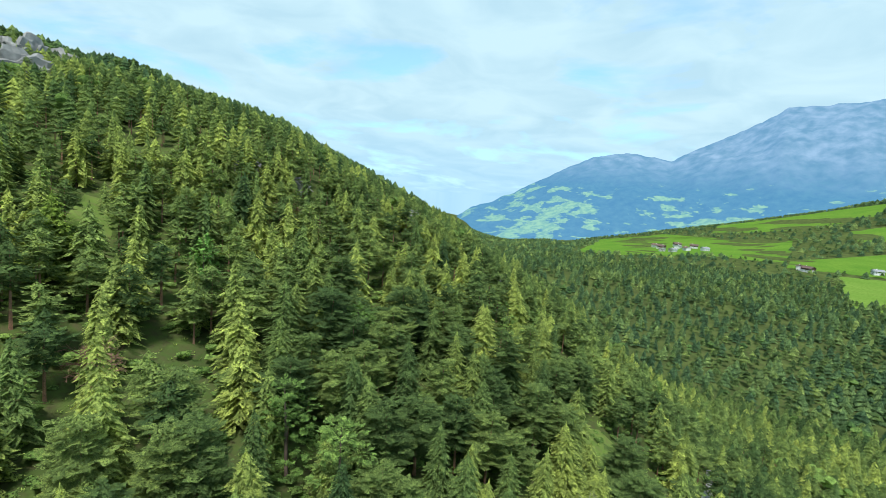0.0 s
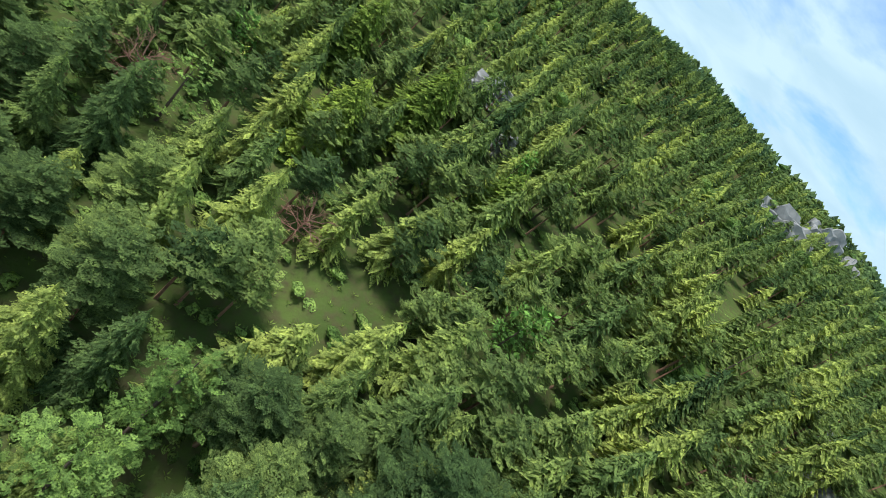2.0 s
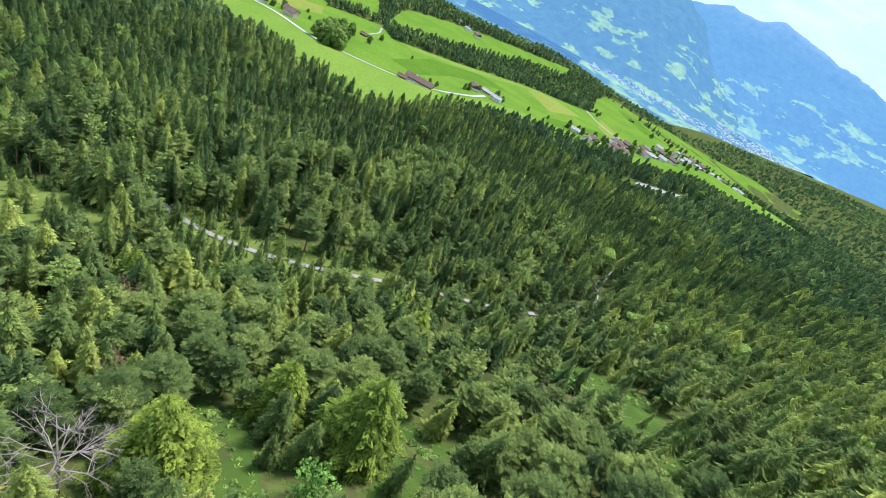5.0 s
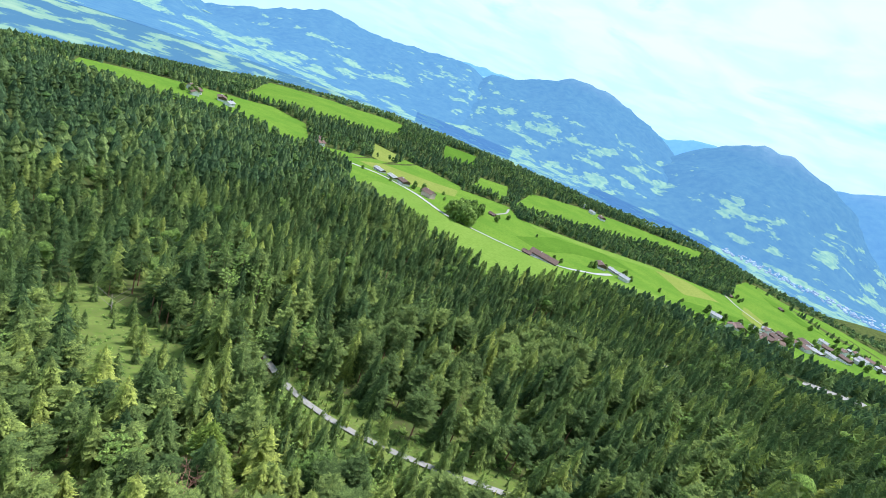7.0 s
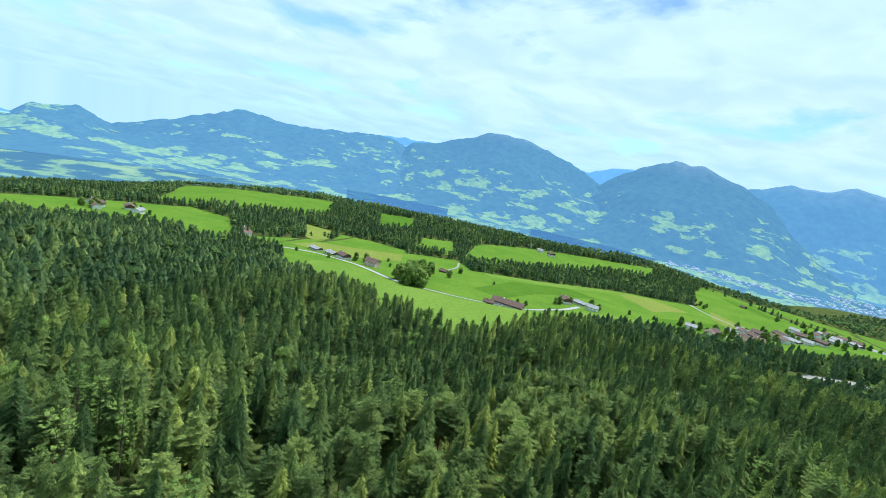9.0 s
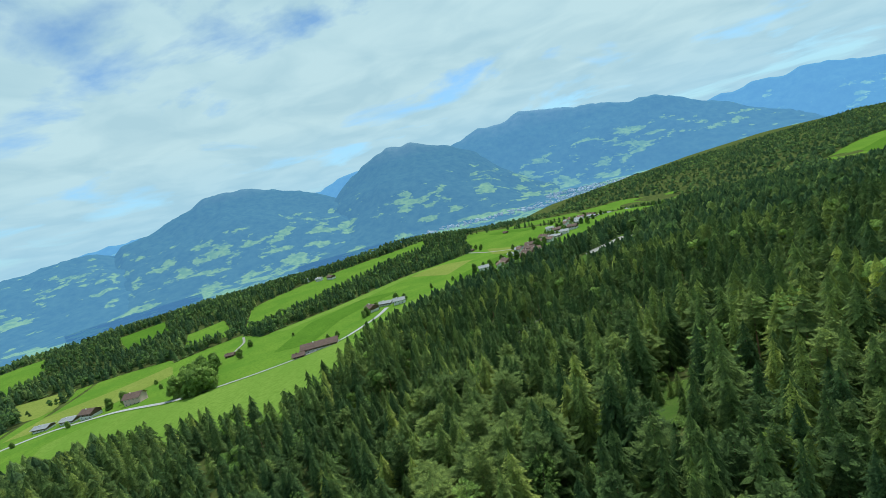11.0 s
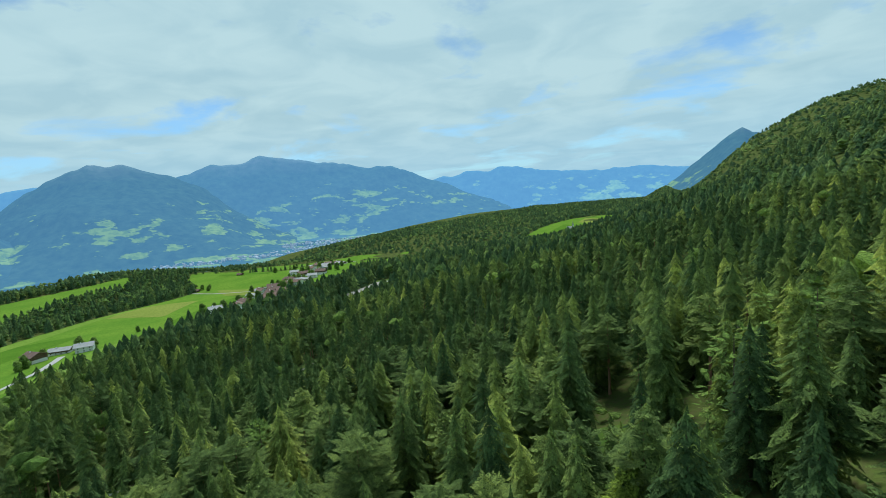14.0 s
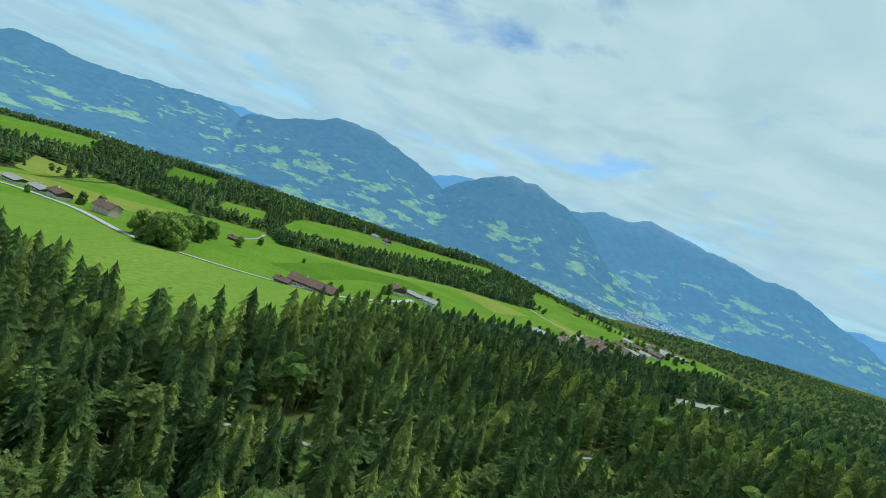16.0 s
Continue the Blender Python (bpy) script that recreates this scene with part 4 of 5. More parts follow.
# ---- roads, tracks, river ----
ROAD = [(505, 345), (525, 324), (535, 275), (505, 207), (462, 148), (452, 104), (446, 60), (450, 20), (470, -15), (500, -32), (545, -62), (575, -75)]
strip("road", ROAD, 6.0, ASPHALT, 0.75, "pale asphalt lane through the meadows")
strip("road_2", [(650, -300), (700, -320), (760, -330), (830, -300), (900, -290)], 4.0, GRAVEL, 0.6, "pale farm lane climbing through the meadow")
strip("road_3", [(600, -230), (650, -300), (690, -345), (750, -400), (810, -470), (850, -560), (930, -680)], 5.0, ASPHALT, 0.6, "village street between the houses")
strip("road_4", [(640, 118), (690, 110), (740, 118)], 3.5, GRAVEL, 0.6, "gravel farm track beside a hut")
strip("track_2", FOOTPATH, 1.4, GRAVEL, 0.4, "pale footpath worn into the slope", "track")
strip("track_3", [(203, 0), (205, -14), (207, -24), (205, -36), (198, -50)], 1.6, GRAVEL, 0.4, "pale path through a gap in the spruces", "track")
strip("track_4", [(230, -100), (239, -110), (243, -120), (246, -132)], 1.6, GRAVEL, 0.4, "short pale piece of a forest path", "track")
strip("track", TRACK, 2.1, GRAVEL, 0.4, "grey gravel forest track on the slope", "track")
field("meadow_below_road", [(325, 150), (290, 80), (262, 30), (280, 0), (370, -30), (462, -18), (445, 20), (440, 60), (446, 104), (456, 148), (498, 207), (470, 250), (340, 225)], MOWN, 0.47, "pale freshly mown meadow below the lane")
field("meadow_ripe", [(700, -302), (780, -296), (868, -318), (760, -348)], STRAW, 0.47, "yellowish ripe field beside the meadow")
field("meadow_lush", [(600, -170), (660, -190), (735, -305), (690, -312), (632, -262)], LUSH, 0.47, "dark green clover field near the village")
field("meadow_upper", [(560, 330), (619, 318), (700, 205), (640, 190), (560, 240)], STRAW, 0.6, "yellow-green pasture above the farmhouses")
field("meadow_terrace", TERRACE, MEADOW, 0.35, "long bright meadow on the terrace past the village")
field("meadow_top", UPPER, MEADOW, 0.45, "sunlit green meadow rising to the wood")
field("meadow_strip", [(690, 70), (775, -50), (868, -190), (840, -196), (745, -70), (668, 50)], MOWN, 0.47, "long pale strip of mown grass by the wood")
field("meadow_parcel", [(470, -20), (560, -95), (600, -165), (520, -120), (455, -75)], MOWN, 0.5, "pale mown parcel beside the farm")
field("meadow_parcel_2", [(540, 60), (660, 20), (740, -60), (700, -110), (600, -20), (520, 20)], LUSH, 0.5, "darker ungrazed hay parcel")
field("meadow_parcel_3", [(700, -190), (800, -150), (860, -210), (780, -260)], STRAW, 0.5, "yellowish parcel of cut hay")
field("meadow_parcel_4", [(900, -420), (1080, -400), (1110, -470), (960, -520)], LUSH, 0.5, "dark green strip of clover")
field("meadow_parcel_5", [(780, -620), (900, -640), (960, -760), (840, -760)], MOWN, 0.5, "pale mown meadow by the village end")
field("meadow_parcel_6", [(800, -1250), (900, -1330), (960, -1560), (850, -1450)], LUSH, 0.5, "darker green field by the hamlet")
field("meadow_parcel_7", [(870, -1600), (960, -1640), (1010, -1800), (910, -1780)], STRAW, 0.5, "yellow field beyond the hamlet")
field("clearing", GLADES[0], CLEARING, 0.07, "grassy clearing between pines", 2.0)
field("clearing_2", GLADES[1], SUNNY, 0.07, "steep sunlit grass clearing in the forest", 2.0)
field("clearing_4", GLADES[3], CLEARING, 0.07, "narrow grassy gap between pines", 2.0)
field("clearing_5", GLADES[4], CLEARING, 0.07, "grassy gap beside spruces", 2.0)
field("clearing_6", GLADES[5], CLEARING, 0.07, "grassy forest gap beside a path", 2.0)
field("clearing_7", GLADES[6], SUNNY, 0.07, "grassy verge with young growth beside the track", 2.0)
field("clearing_8", GLADES[7], CLEARING, 0.07, "narrow green gully in the pine wood", 2.0)
field("clearing_9", GLADES[8], SUNNY, 0.07, "sunny grass beside a footpath", 2.0)
field("clearing_10", GLADES[9], SUNNY, 0.07, "steep grassy gap high on the slope", 2.0)
field("clearing_11", GLADES[10], SUNNY, 0.07, "bright grassy gap with saplings in the forest", 2.0)
field("clearing_3", GLADES[2], CLEARING, 0.07, "small grassy gap at the foot of spruces", 2.0)
field("yard_verge", PAD, CLEARING, 0.07, "grassy verge round a gravel yard in the forest", 4.0)
field("gravel_yard", [(420, -266), (443, -276), (500, -358), (480, -367)], GRAVEL, 0.45, "pale gravel storage yard cut into the forest", 4.0)


# ---- houses ----
WHITE = two_scale("lime_plaster", (0.72, 0.71, 0.68), (0.80, 0.79, 0.76), (0.62, 0.61, 0.58), 0.3, 4.0, 0.9)
ROSE = two_scale("rose_plaster", (0.66, 0.48, 0.42), (0.72, 0.54, 0.47), (0.6, 0.44, 0.4), 0.3, 4.0, 0.9)
TIMBER = two_scale("weathered_timber", (0.13, 0.085, 0.055), (0.19, 0.125, 0.08), (0.08, 0.055, 0.04), 0.4, 5.0, 0.85)
TILE = two_scale("brown_roof_tiles", (0.115, 0.075, 0.062), (0.165, 0.105, 0.085), (0.08, 0.055, 0.046), 0.3, 3.0, 0.85)
RED = two_scale("red_roof_tiles", (0.15, 0.095, 0.078), (0.20, 0.125, 0.10), (0.11, 0.075, 0.062), 0.3, 3.0, 0.85)
GREY = two_scale("grey_sheet_roof", (0.24, 0.245, 0.25), (0.32, 0.325, 0.33), (0.19, 0.195, 0.2), 0.2, 3.0, 0.7)
GLASS, _, gb = material("window_glass", 0.08, 0.5)
gb.inputs["Base Color"].default_value = (0.03, 0.035, 0.04, 1)


def box(bm, x0, y0, z0, x1, y1, z1):
    v = [bm.verts.new(c) for c in ((x0, y0, z0), (x1, y0, z0), (x1, y1, z0), (x0, y1, z0), (x0, y0, z1), (x1, y0, z1), (x1, y1, z1), (x0, y1, z1))]
    for q in ((0, 3, 2, 1), (4, 5, 6, 7), (0, 1, 5, 4), (1, 2, 6, 5), (2, 3, 7, 6), (3, 0, 4, 7)):
        bm.faces.new([v[i] for i in q])


def boxed(*dims):
    bm = bmesh.new()
    for d in dims:
        box(bm, *d)
    return bm


def gabled(l, w, z0, z1, ridge):
    """A wall body with gable ends along x."""
    bm = bmesh.new()
    p = [(-l, -w, z0), (l, -w, z0), (l, w, z0), (-l, w, z0), (-l, -w, z1), (l, -w, z1), (l, w, z1), (-l, w, z1), (-l, 0, ridge), (l, 0, ridge)]
    v = [bm.verts.new(c) for c in p]
    for q in ((0, 3, 2, 1), (0, 1, 5, 4), (2, 3, 7, 6), (1, 2, 6, 9, 5), (3, 0, 4, 8, 7), (4, 5, 9, 8), (6, 7, 8, 9)):
        bm.faces.new([v[i] for i in q])
    return bm


def roof_slab(l, w, z1, ridge, side, over, thick):
    """One pitch of a gable roof with overhang."""
    bm = bmesh.new()
    slope = (ridge - z1) / w
    lo, le = z1 - slope * over, w + over
    a = [(-l - over, side * le, lo), (l + over, side * le, lo), (l + over, 0, ridge), (-l - over, 0, ridge)]
    v = [bm.verts.new(c) for c in a] + [bm.verts.new((x, y, z + thick)) for x, y, z in a]
    for q in ((0, 1, 2, 3), (7, 6, 5, 4), (0, 4, 5, 1), (1, 5, 6, 2), (2, 6, 7, 3), (3, 7, 4, 0)):
        bm.faces.new([v[i] for i in q])
    bmesh.ops.recalc_face_normals(bm, faces=bm.faces)
    return bm


def farmhouse(name, l, w, h, rise, wall, upper, roof, label, balcony=True, category="house"):
    """A valley house: plastered ground floor, timber gable, wide roof, windows, balcony."""
    ob = new(name)
    tagged(ob, label, category, "houses of the valley")
    mid = h * (.55 if upper is not wall else .98)
    part("wall", boxed((-l, -w, -2.5, l, w, mid)), wall, ob)
    part("upper_wall", gabled(l + .05, w + .05, mid, h, h + rise), upper, ob)
    for s in (-1, 1):
        part("roof", roof_slab(l, w, h, h + rise, s, 1.3, .28), roof, ob)
    part("chimney", boxed((l * .3, .6, h + rise * .6, l * .3 + .8, 1.4, h + rise + 1.1)), wall, ob, "plastered chimney")
    n = max(2, int(l / 1.9))
    for z in ([1.0, h * .62] if h > 4.5 else [1.0]):
        for i in range(n):
            x = -l + (i + .5) * 2 * l / n
            for s in (-1, 1):
                win = part("window", boxed((x - .55, s * (w + .02) - .06, z, x + .55, s * (w + .02) + .06, z + 1.25)), WHITE, ob)
                part("pane", boxed((x - .43, s * (w + .02) - .08, z + .12, x + .43, s * (w + .02) + .08, z + 1.13)), GLASS, win)
    if balcony:
        part("balcony", boxed((l, -w * .8, h * .55, l + 1.1, w * .8, h * .55 + .15), (l + 1.0, -w * .8, h * .55, l + 1.1, w * .8, h * .55 + 1.0)), TIMBER, ob, "dark timber balcony")
    part("door", boxed((l - .04, -.55, 0, l + .08, .55, 2.1)), TIMBER, ob)
    return ob


def stand(ob, x, y, turn, lift=0.3):
    ob.matrix_basis = pose(x, y, float(ground_z(x, y)) + lift, 0, 0, turn)


kinds_of_house = [farmhouse("farmhouse", 7.5, 6, 6.2, 2.6, WHITE, TIMBER, TILE, "white plastered farmhouse with dark timber gable and brown roof"),
                  farmhouse("house", 6, 5.2, 5.6, 2.6, WHITE, WHITE, RED, "white village house with red tiled roof"),
                  farmhouse("house", 6.5, 5.5, 5.4, 2.2, WHITE, WHITE, GREY, "white village house with light grey roof"),
                  farmhouse("house", 8, 6.5, 7.5, 3.2, ROSE, ROSE, TILE, "large rose-coloured house with brown hipped roof"),
                  farmhouse("barn", 17, 6.5, 5.0, 3.2, WHITE, TIMBER, TILE, "long timber barn with brown roof beside the lane", False, "barn"),
                  farmhouse("hay_hut", 5, 3.6, 3.0, 1.7, TIMBER, TIMBER, TILE, "small dark timber hay hut in the meadow", False, "hut"),
                  farmhouse("shed", 8, 5.5, 3.8, 1.6, WHITE, TIMBER, GREY, "low farm shed with grey metal roof", False, "shed")]
SITES = {0: [(585, -58, 20), (535, 238, 60), (655, -312, 35), (615, -255, 10), (770, -420, 70), (850, -540, 30), (486, 590, 0), (520, 570, 50), (560, 408, 20), (1080, -30, 40)],
         1: [(600, -240, -20), (690, -352, 40), (800, -455, 10), (830, -505, 60), (500, 615, 30), (470, 575, 70), (545, 395, -10), (742, -1385, 15), (765, -1410, 50), (735, -1425, 80), (770, -1450, 0), (790, -1500, 30), (760, -1480, 65)],
         2: [(575, -92, 70), (640, -285, 0), (745, -385, 30), (815, -430, 50), (880, -600, 15), (510, 545, 10), (750, -1360, 25), (800, -1540, 10), (700, -372, 80), (930, -690, 30), (1120, 20, 10), (1095, -5, 60)],
         3: [(522, 192, 75), (725, -372, 20)],
         4: [(462, 8, 80)],
         5: [(622, 118, 75), (1010, -420, 20), (452, 28, 80), (905, -300, 40)],
         6: [(556, 290, 70), (548, 262, 65), (598, -78, 60), (965, -705, 30), (670, -290, 45), (780, -500, 20)]}
for k, (x, y) in enumerate(((-792, 938), (-770, 985), (-731, 931), (-693, 903), (-710, 954), (-696, 862), (-715, 854), (-750, 900), (-670, 930), (-457, 842), (-443, 836), (-375, 893))):
    SITES[(1, 0, 2)[k % 3]].append((x, y, k * 53))
srng = random.Random(21)
STREET = [(600, -230), (650, -300), (690, -345), (750, -400), (810, -470), (850, -560), (930, -680)]
for i in range(20):      # houses along the village street
    (x0, y0), (x1, y1) = STREET[i % 6], STREET[i % 6 + 1]
    f, side = srng.random(), srng.choice((-1, 1)) * srng.uniform(16, 34)
    ln = math.hypot(x1 - x0, y1 - y0)
    SITES[srng.choice((0, 1, 2, 2, 6))].append((x0 + f * (x1 - x0) - side * (y1 - y0) / ln, y0 + f * (y1 - y0) + side * (x1 - x0) / ln, srng.uniform(0, 90)))
for k, sites in SITES.items():
    master = kinds_of_house[k]
    for x, y, turn in sites[1:]:
        copy_thing(master, pose(x, y, float(ground_z(x, y)) + .3, 0, 0, turn))
    stand(master, *sites[0])
# church of the western hamlet
church = farmhouse("church", 8, 4.5, 8, 4, WHITE, WHITE, GREY, "small white church with a slender spire", False, "church")
part("tower", boxed((-11.5, -2, -2, -8, 2, 17)), WHITE, church)
bm = bmesh.new()
bmesh.ops.create_cone(bm, cap_ends=True, segments=8, radius1=2.5, radius2=.05, depth=12, matrix=Matrix.Translation((-9.75, 0, 23)))
part("spire", bm, GREY, church, "grey pointed spire")
stand(church, 850, -1400, 20)
# town on the valley floor
trng = np.random.default_rng(5)
tv, tf = [], []
for i in range(900):
    a, r = trng.uniform(-128, -103), trng.uniform(2750, 3450)
    c = np.array((-math.sin(radians(a)) * r, math.cos(radians(a)) * r))
    s, hh, th = trng.uniform(4, 8.5), trng.uniform(4, 8), trng.uniform(0, 3.1)
    z = -161.0
    b = len(tv)
    for px, py in ((-1, -.7), (1, -.7), (1, .7), (-1, .7)):
        q = (c[0] + s * (px * math.cos(th) - py * math.sin(th)), c[1] + s * (px * math.sin(th) + py * math.cos(th)))
        tv += [(*q, z), (*q, z + hh)]
    e0, e1 = [(c[0] + s * k * math.cos(th), c[1] + s * k * math.sin(th), z + hh * 1.5) for k in (-1, 1)]
    tv += [e0, e1]
    tf += [(b, b + 2, b + 3, b + 1), (b + 2, b + 4, b + 5, b + 3), (b + 4, b + 6, b + 7, b + 5), (b + 6, b, b + 1, b + 7), (b + 1, b + 3, b + 9, b + 8), (b + 5, b + 7, b + 8, b + 9), (b + 3, b + 5, b + 9, b + 9), (b + 7, b + 1, b + 8, b + 8)]
town_mat, tt, tp = material("town_walls_and_roofs", 0.9)
tt.links.new(ramp(tt, tt.nodes.new("ShaderNodeNewGeometry").outputs["Random Per Island"], (0.2, (0.28, 0.28, 0.27)), (0.6, (0.2, 0.18, 0.17)), (0.9, (0.36, 0.37, 0.38))), tp.inputs["Base Color"])
tp.inputs["Emission Color"].default_value = (0.115, 0.30, 0.56, 1)
tp.inputs["Emission Strength"].default_value = 0.42      # walls and roofs glow blue to imitate haze, as the valley floor does
tf = [q if q[2] != q[3] else (q[0], q[1], q[2], q[2]) for q in tf]
me = bpy.data.meshes.new("town")
me.from_pydata(tv, [], [tuple(dict.fromkeys(q)) for q in tf])
me.materials.append(town_mat)
tagged(part("town", me, town_mat), "distant pale town spread over the valley floor", "town", kind="stuff")
WATER, wt, wp = material("river_water", 0.12, 0.5)
wp.inputs["Base Color"].default_value = (0.32, 0.40, 0.38, 1)
strip("river", [(-math.sin(radians(a)) * d, math.cos(radians(a)) * d) for a, d in ((-121, 2940), (-123, 2960), (-125, 3020), (-127, 3150), (-127.5, 3400))], 40, WATER, 9.5, "pale grey-green river bending along the valley", "river")


# ---- single trees and details ----
def broad_tree(seed, label):
    return tree_thing("broadleaf_tree", leafy_crown(seed, 22, 18, .1, .9, .40, .95), trunk_arrays(seed, .02, .8, 6), BROAD_1, label)


grove = [broad_tree(s, "round dense green broadleaf tree in the meadow") for s in (41, 42, 43)]
vrng = random.Random(8)
village = []
for cx, cy, sx, sy, n in ((615, -260, 35, 45, 16), (700, -350, 40, 30, 14), (790, -455, 40, 40, 16), (870, -580, 40, 50, 12), (590, -75, 14, 14, 4), (500, 580, 40, 30, 8), (770, -1430, 40, 60, 12)):
    village += [(cx + vrng.gauss(0, sx), cy + vrng.gauss(0, sy), vrng.uniform(6, 12)) for _ in range(n)]
spots = [(x, y, h * 1.35) for x, y, h in ((448, 118, 16), (456, 126, 14), (452, 106, 15), (468, 122, 17), (480, 134, 15), (492, 128, 13), (505, 138, 14), (520, 132, 13), (536, 140, 14), (552, 134, 15), (566, 126, 13), (470, 140, 15), (530, 120, 12), (585, 128, 12), (545, 150, 13), (460, 112, 16), (474, 112, 17), (486, 118, 15), (498, 120, 14), (512, 124, 15), (526, 126, 14), (558, 142, 13), (575, 138, 12), (600, 132, 11))] + [
         (545, 210, 13), (538, 222, 12), (515, 250, 7), (580, 100, 11), (640, 96, 9), (520, 300, 6), (600, 40, 5), (515, 0, 6), (505, -10, 7), (560, -45, 9), (640, -215, 13), (650, -262, 11), (665, -330, 12), (700, -352, 11), (735, -392, 12), (760, -398, 10),
         (790, -442, 11), (815, -478, 10), (840, -520, 12), (625, -275, 13), (610, -240, 10), (910, -312, 9), (900, -320, 8), (880, -310, 8), (480, 580, 10), (505, 600, 11), (530, 560, 9), (560, 180, 6), (590, 170, 6), (610, 200, 6), (575, 215, 5)] + village
for i, (x, y, h) in enumerate(spots):
    m = pose(x, y, float(ground_z(x, y)), 0, 0, i * 77)
    ob = grove[i] if i < 3 else copy_thing(grove[i % 3], m)
    ob.matrix_basis = m
    ob.scale = (h, h, h)


def dead_tree(x, y, h, wood, text):
    """A bare grey pine with forked, leafless limbs."""
    ob = new("dead_tree")
    tagged(ob, text, "tree")
    r2 = np.random.default_rng(3)

    def limb(p, d, ln, rad, depth, out):
        q = p + d * ln
        out.append((p, q, rad))
        if depth:
            for _ in range(3):
                e = d + r2.normal(0, .55, 3)
                limb(p + d * ln * r2.uniform(.55, 1), e / np.linalg.norm(e), ln * r2.uniform(.5, .75), rad * .55, depth - 1, out)
    groups = [[]]
    limb(np.array((0, 0, 0.)), np.array((.03, .02, 1.)), h * .55, .16, 0, groups[0])
    for k in range(17):
        a = k * 2.4
        d = np.array((math.cos(a), math.sin(a), .15 + .05 * k))
        groups.append([])
        limb(np.array((0, 0, h * (.3 + .016 * k))), d / np.linalg.norm(d), h * .22, .075, 3, groups[-1])
    for n, segs in enumerate(groups):
        verts, faces = [], []
        for p, q, rad in segs:
            b = len(verts)
            d = (q - p) / np.linalg.norm(q - p)
            s = np.cross(d, (.3, .5, .8))
            s /= np.linalg.norm(s)
            t = np.cross(d, s)
            for c, k in ((p, 1), (q, .5)):
                verts += [c + rad * k * s, c + rad * k * (-.5 * s + .87 * t), c + rad * k * (-.5 * s - .87 * t)]
            faces += [(b + i, b + (i + 1) % 3, b + 3 + (i + 1) % 3, b + 3 + i) for i in range(3)]
        name = "limb" if n else "trunk"
        part(name, mesh_of(name, verts, faces, wood), None, ob)
    ob.matrix_basis = pose(x, y, float(ground_z(x, y)) - .2)


dead_tree(-111, -16, 13, DEAD, "bare grey dead pine with forked twigs")
RUST = two_scale("rusty_twigs", (0.26, 0.13, 0.085), (0.33, 0.18, 0.12), (0.16, 0.09, 0.065), 0.8, 9.0, 0.95, 0.02)
RUSTY = [(-95, -11, 9), (-75, 1, 10), (-72, -69, 9), (-69, -34, 9),
         (-182, -34, 8), (-135, -64, 8), (-120, -80, 9)]
for x, y, h in RUSTY:
    dead_tree(x, y, h, RUST, "dead pine with rusty brown twigs among living pines")
YOUNG = leaf_material("young_spruce_needles", (0.115, 0.170, 0.033), (0.145, 0.205, 0.038), (0.180, 0.240, 0.043), True, 0.45, 4.0)
bright = tree_thing("spruce", spruce_crown(51, 16, 14, 15, 3, radius=.27), trunk_arrays(5), YOUNG, "bright yellow-green spruce with fresh drooping shoots")
for i, (x, y, h) in enumerate(((-107, -22, 14), (-96, -39, 16), (-91, -29, 12), (-60, -45, 13), (-150, -84, 14), (-138, -78, 12), (-142, -95, 13), (-158, -70, 11), (-66, 6, 12), (30, -60, 13), (70, -60, 14))):
    m = pose(x, y, float(ground_z(x, y)) - .2, 0, 0, i * 67)
    ob = bright if i == 0 else copy_thing(bright, m)
    ob.matrix_basis = m
    ob.scale = (h * 1.25, h * 1.25, h)
FRESH = leaf_material("fresh_leaves", (0.11, 0.22, 0.05), (0.13, 0.25, 0.06), (0.15, 0.28, 0.07), True, 0.42, 3.0)
bush = tree_thing("broadleaf_tree", leafy_crown(61, 20, 22, .1, .92, .38, .9, False), trunk_arrays(6), FRESH, "small bright green broadleaf tree in a gap")
for i, (x, y, h) in enumerate(((-105, -36, 6.5), (-156, -52, 9), (-165, -78, 8), (-60, -75, 7), (-128, -88, 8))):
    m = pose(x, y, float(ground_z(x, y)) - .2, 0, 0, i * 67)
    ob = bush if i == 0 else copy_thing(bush, m)
    ob.matrix_basis = m
    ob.scale = (h, h, h)


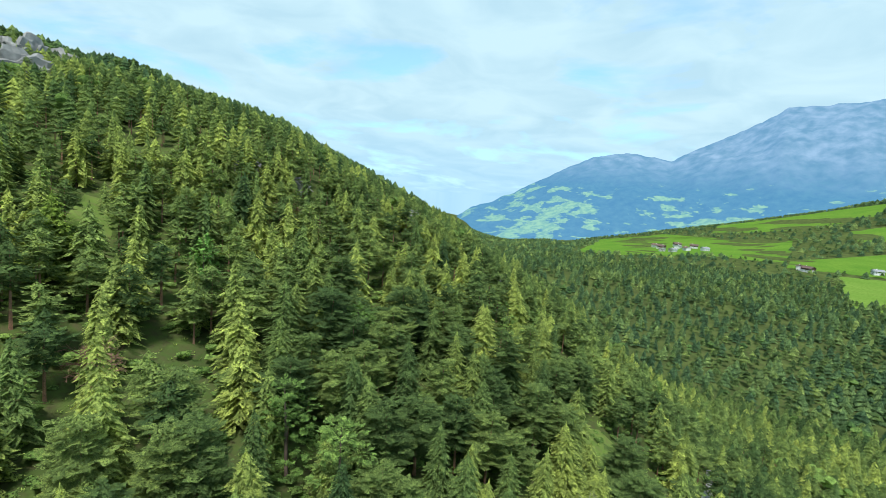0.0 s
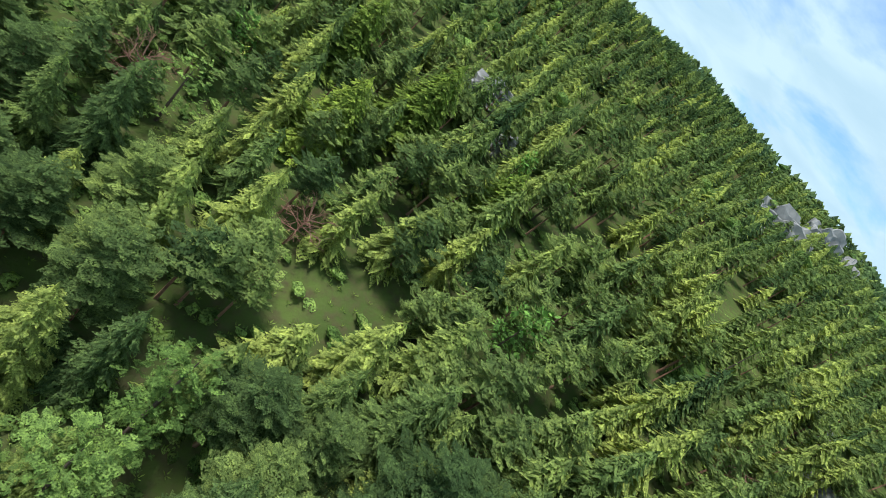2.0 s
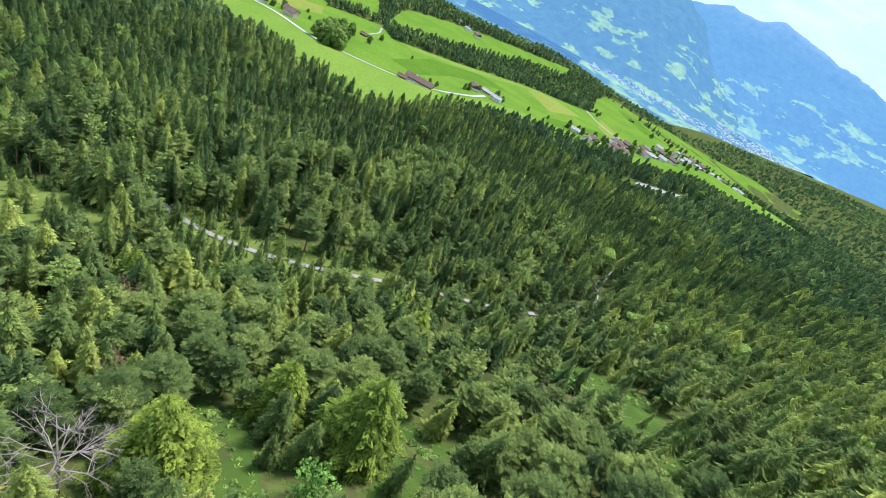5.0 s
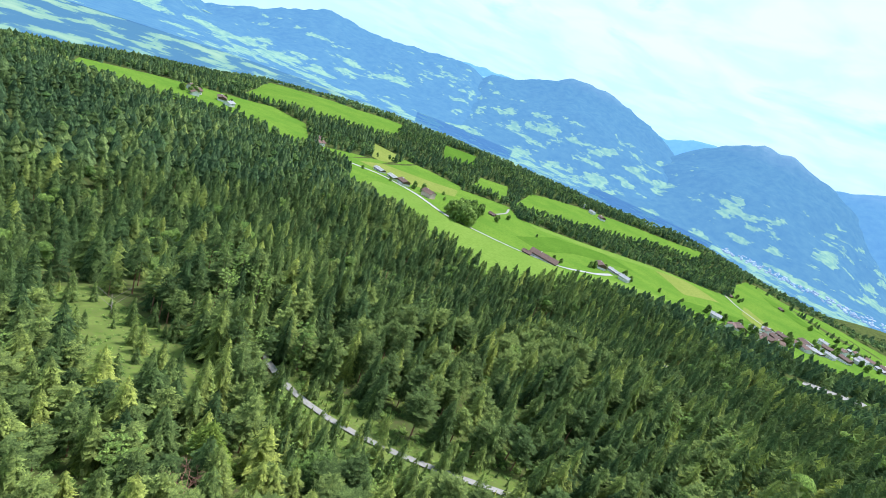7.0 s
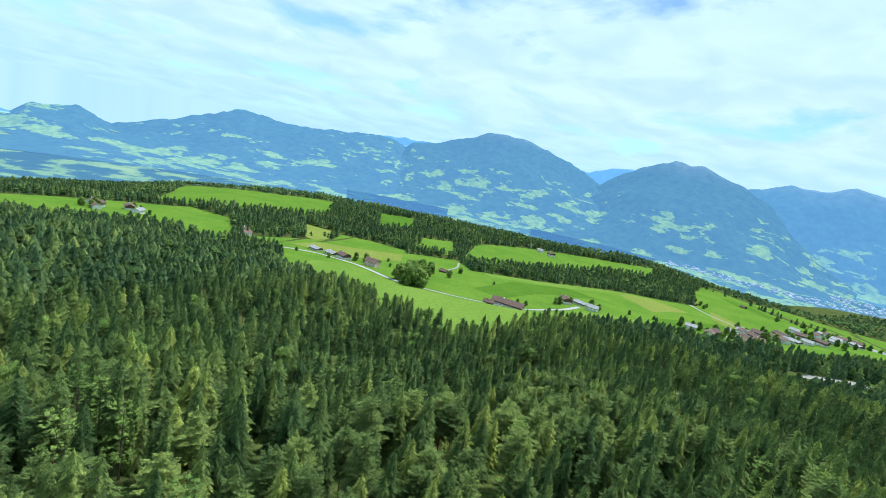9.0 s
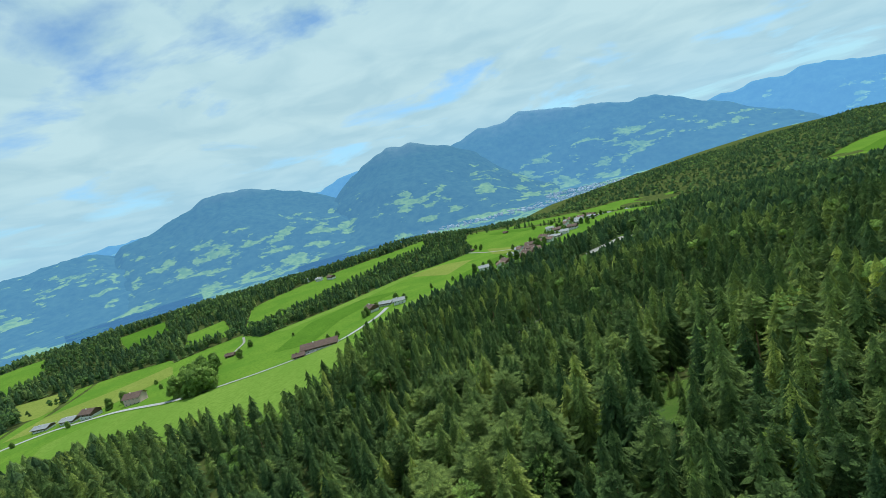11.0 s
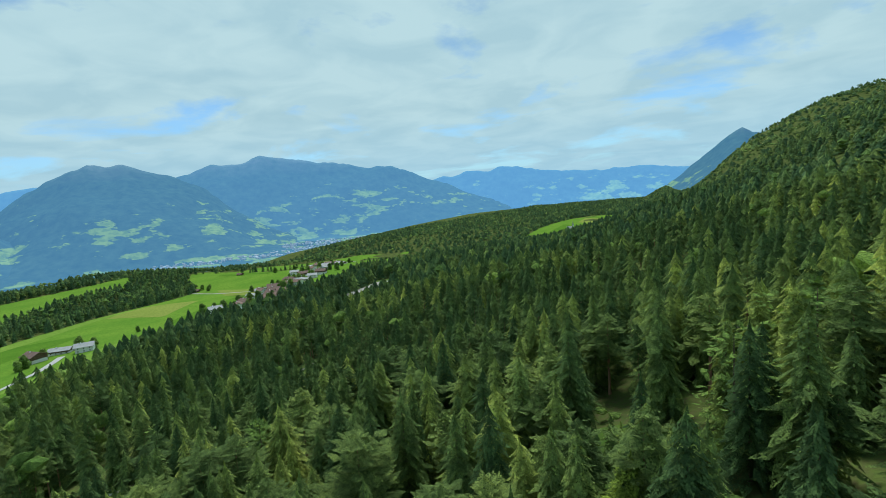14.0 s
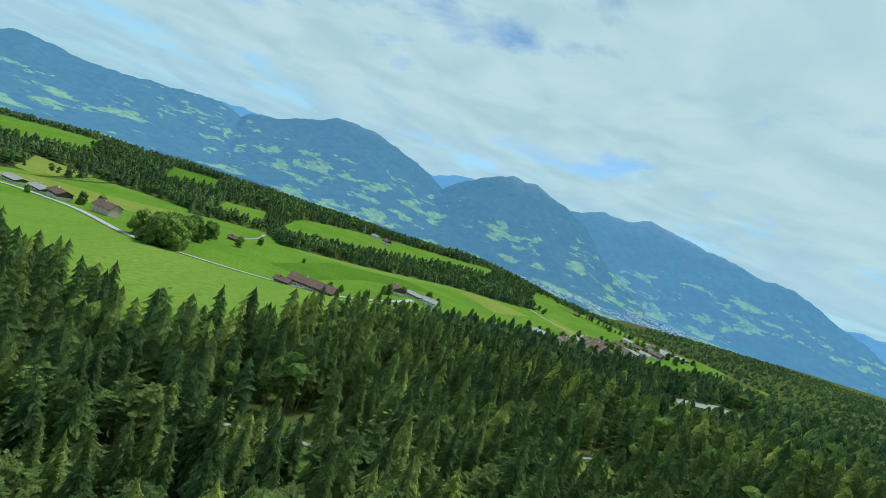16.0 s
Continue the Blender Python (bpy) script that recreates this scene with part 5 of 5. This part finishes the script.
def fallen_trunk(x, y, turn, length, tilt):
    """A bare trunk lying in a clearing, with broken branch stubs."""
    ob = new("fallen_trunk")
    tagged(ob, "bare grey fallen trunk with broken stubs in a clearing", "log", "fallen trunks")
    verts, faces = trunk_arrays(int(x * x) % 97, .012, 1.0, 6, .05)
    part("trunk", mesh_of("fallen_trunk", verts, faces, DEAD, True), None, ob)
    for k in range(6):
        v2, f2 = trunk_arrays(k, .0035, .07 + .02 * (k % 3), 3)
        v2 = np.array([(Euler((1.1, 0, k * 2.1)).to_matrix() @ Vector(p)) + Vector((0, 0, .3 + .1 * k)) for p in v2])
        part("stub", mesh_of("stub", v2, f2, DEAD), None, ob)
    ob.matrix_basis = pose(x, y, float(ground_z(x, y)) + .25, 90 - tilt, 0, turn)
    ob.scale = (length, length, length)


for x, y, turn, length, tilt in ((-70, -72, 30, 11, 12), (-74, -76, 50, 9, 6), (-80, -72, 200, 10, 4), (-128, -100, 120, 8, -8), (-131, -104, 95, 9, -6), (-36, 64, 140, 10, 2), (-92, -18, 250, 8, 3)):
    fallen_trunk(x, y, turn, length, tilt)


def outcrop(name, x, y, size, seed):
    """A pale limestone outcrop that stands out of the slope."""
    bm = bmesh.new()
    bmesh.ops.create_icosphere(bm, subdivisions=4, radius=1)
    for v in bm.verts:
        n = noise.fractal(v.co * 2.2 + Vector((seed * 7.1, 0, 0)), .9, 2.1, 5)
        step = math.floor(v.co.z * 3 + n) / 3
        v.co *= 1 + .35 * n
        v.co.z = v.co.z * .5 + step * .5
    ob = part(name, bm, ROCK)
    ob.matrix_basis = pose(x, y, float(ground_z(x, y)) + size * .15, 0, 0, seed * 40)
    ob.scale = (size * .5, size * 1.1, size * .75)
    return tagged(ob, "pale grey limestone outcrop on the wooded slope", "rock", "rock outcrops")


for i, (x, y, size) in enumerate(((-285, -92, 11), (-300, -96, 9), (-276, -100, 7), (-212, -38, 4.5), (-205, -27, 4), (-136, -250, 12), (-126, -256, 9), (-170, -88, 4), (-128, -101, 4), (-172, -101, 5), (-340, -100, 14), (-352, -92, 11), (-190, 30, 4), (-230, 20, 5), (-390, -420, 18), (-400, -450, 15), (-370, -395, 12))):
    outcrop("rock_outcrop", x, y, size, i + 1)
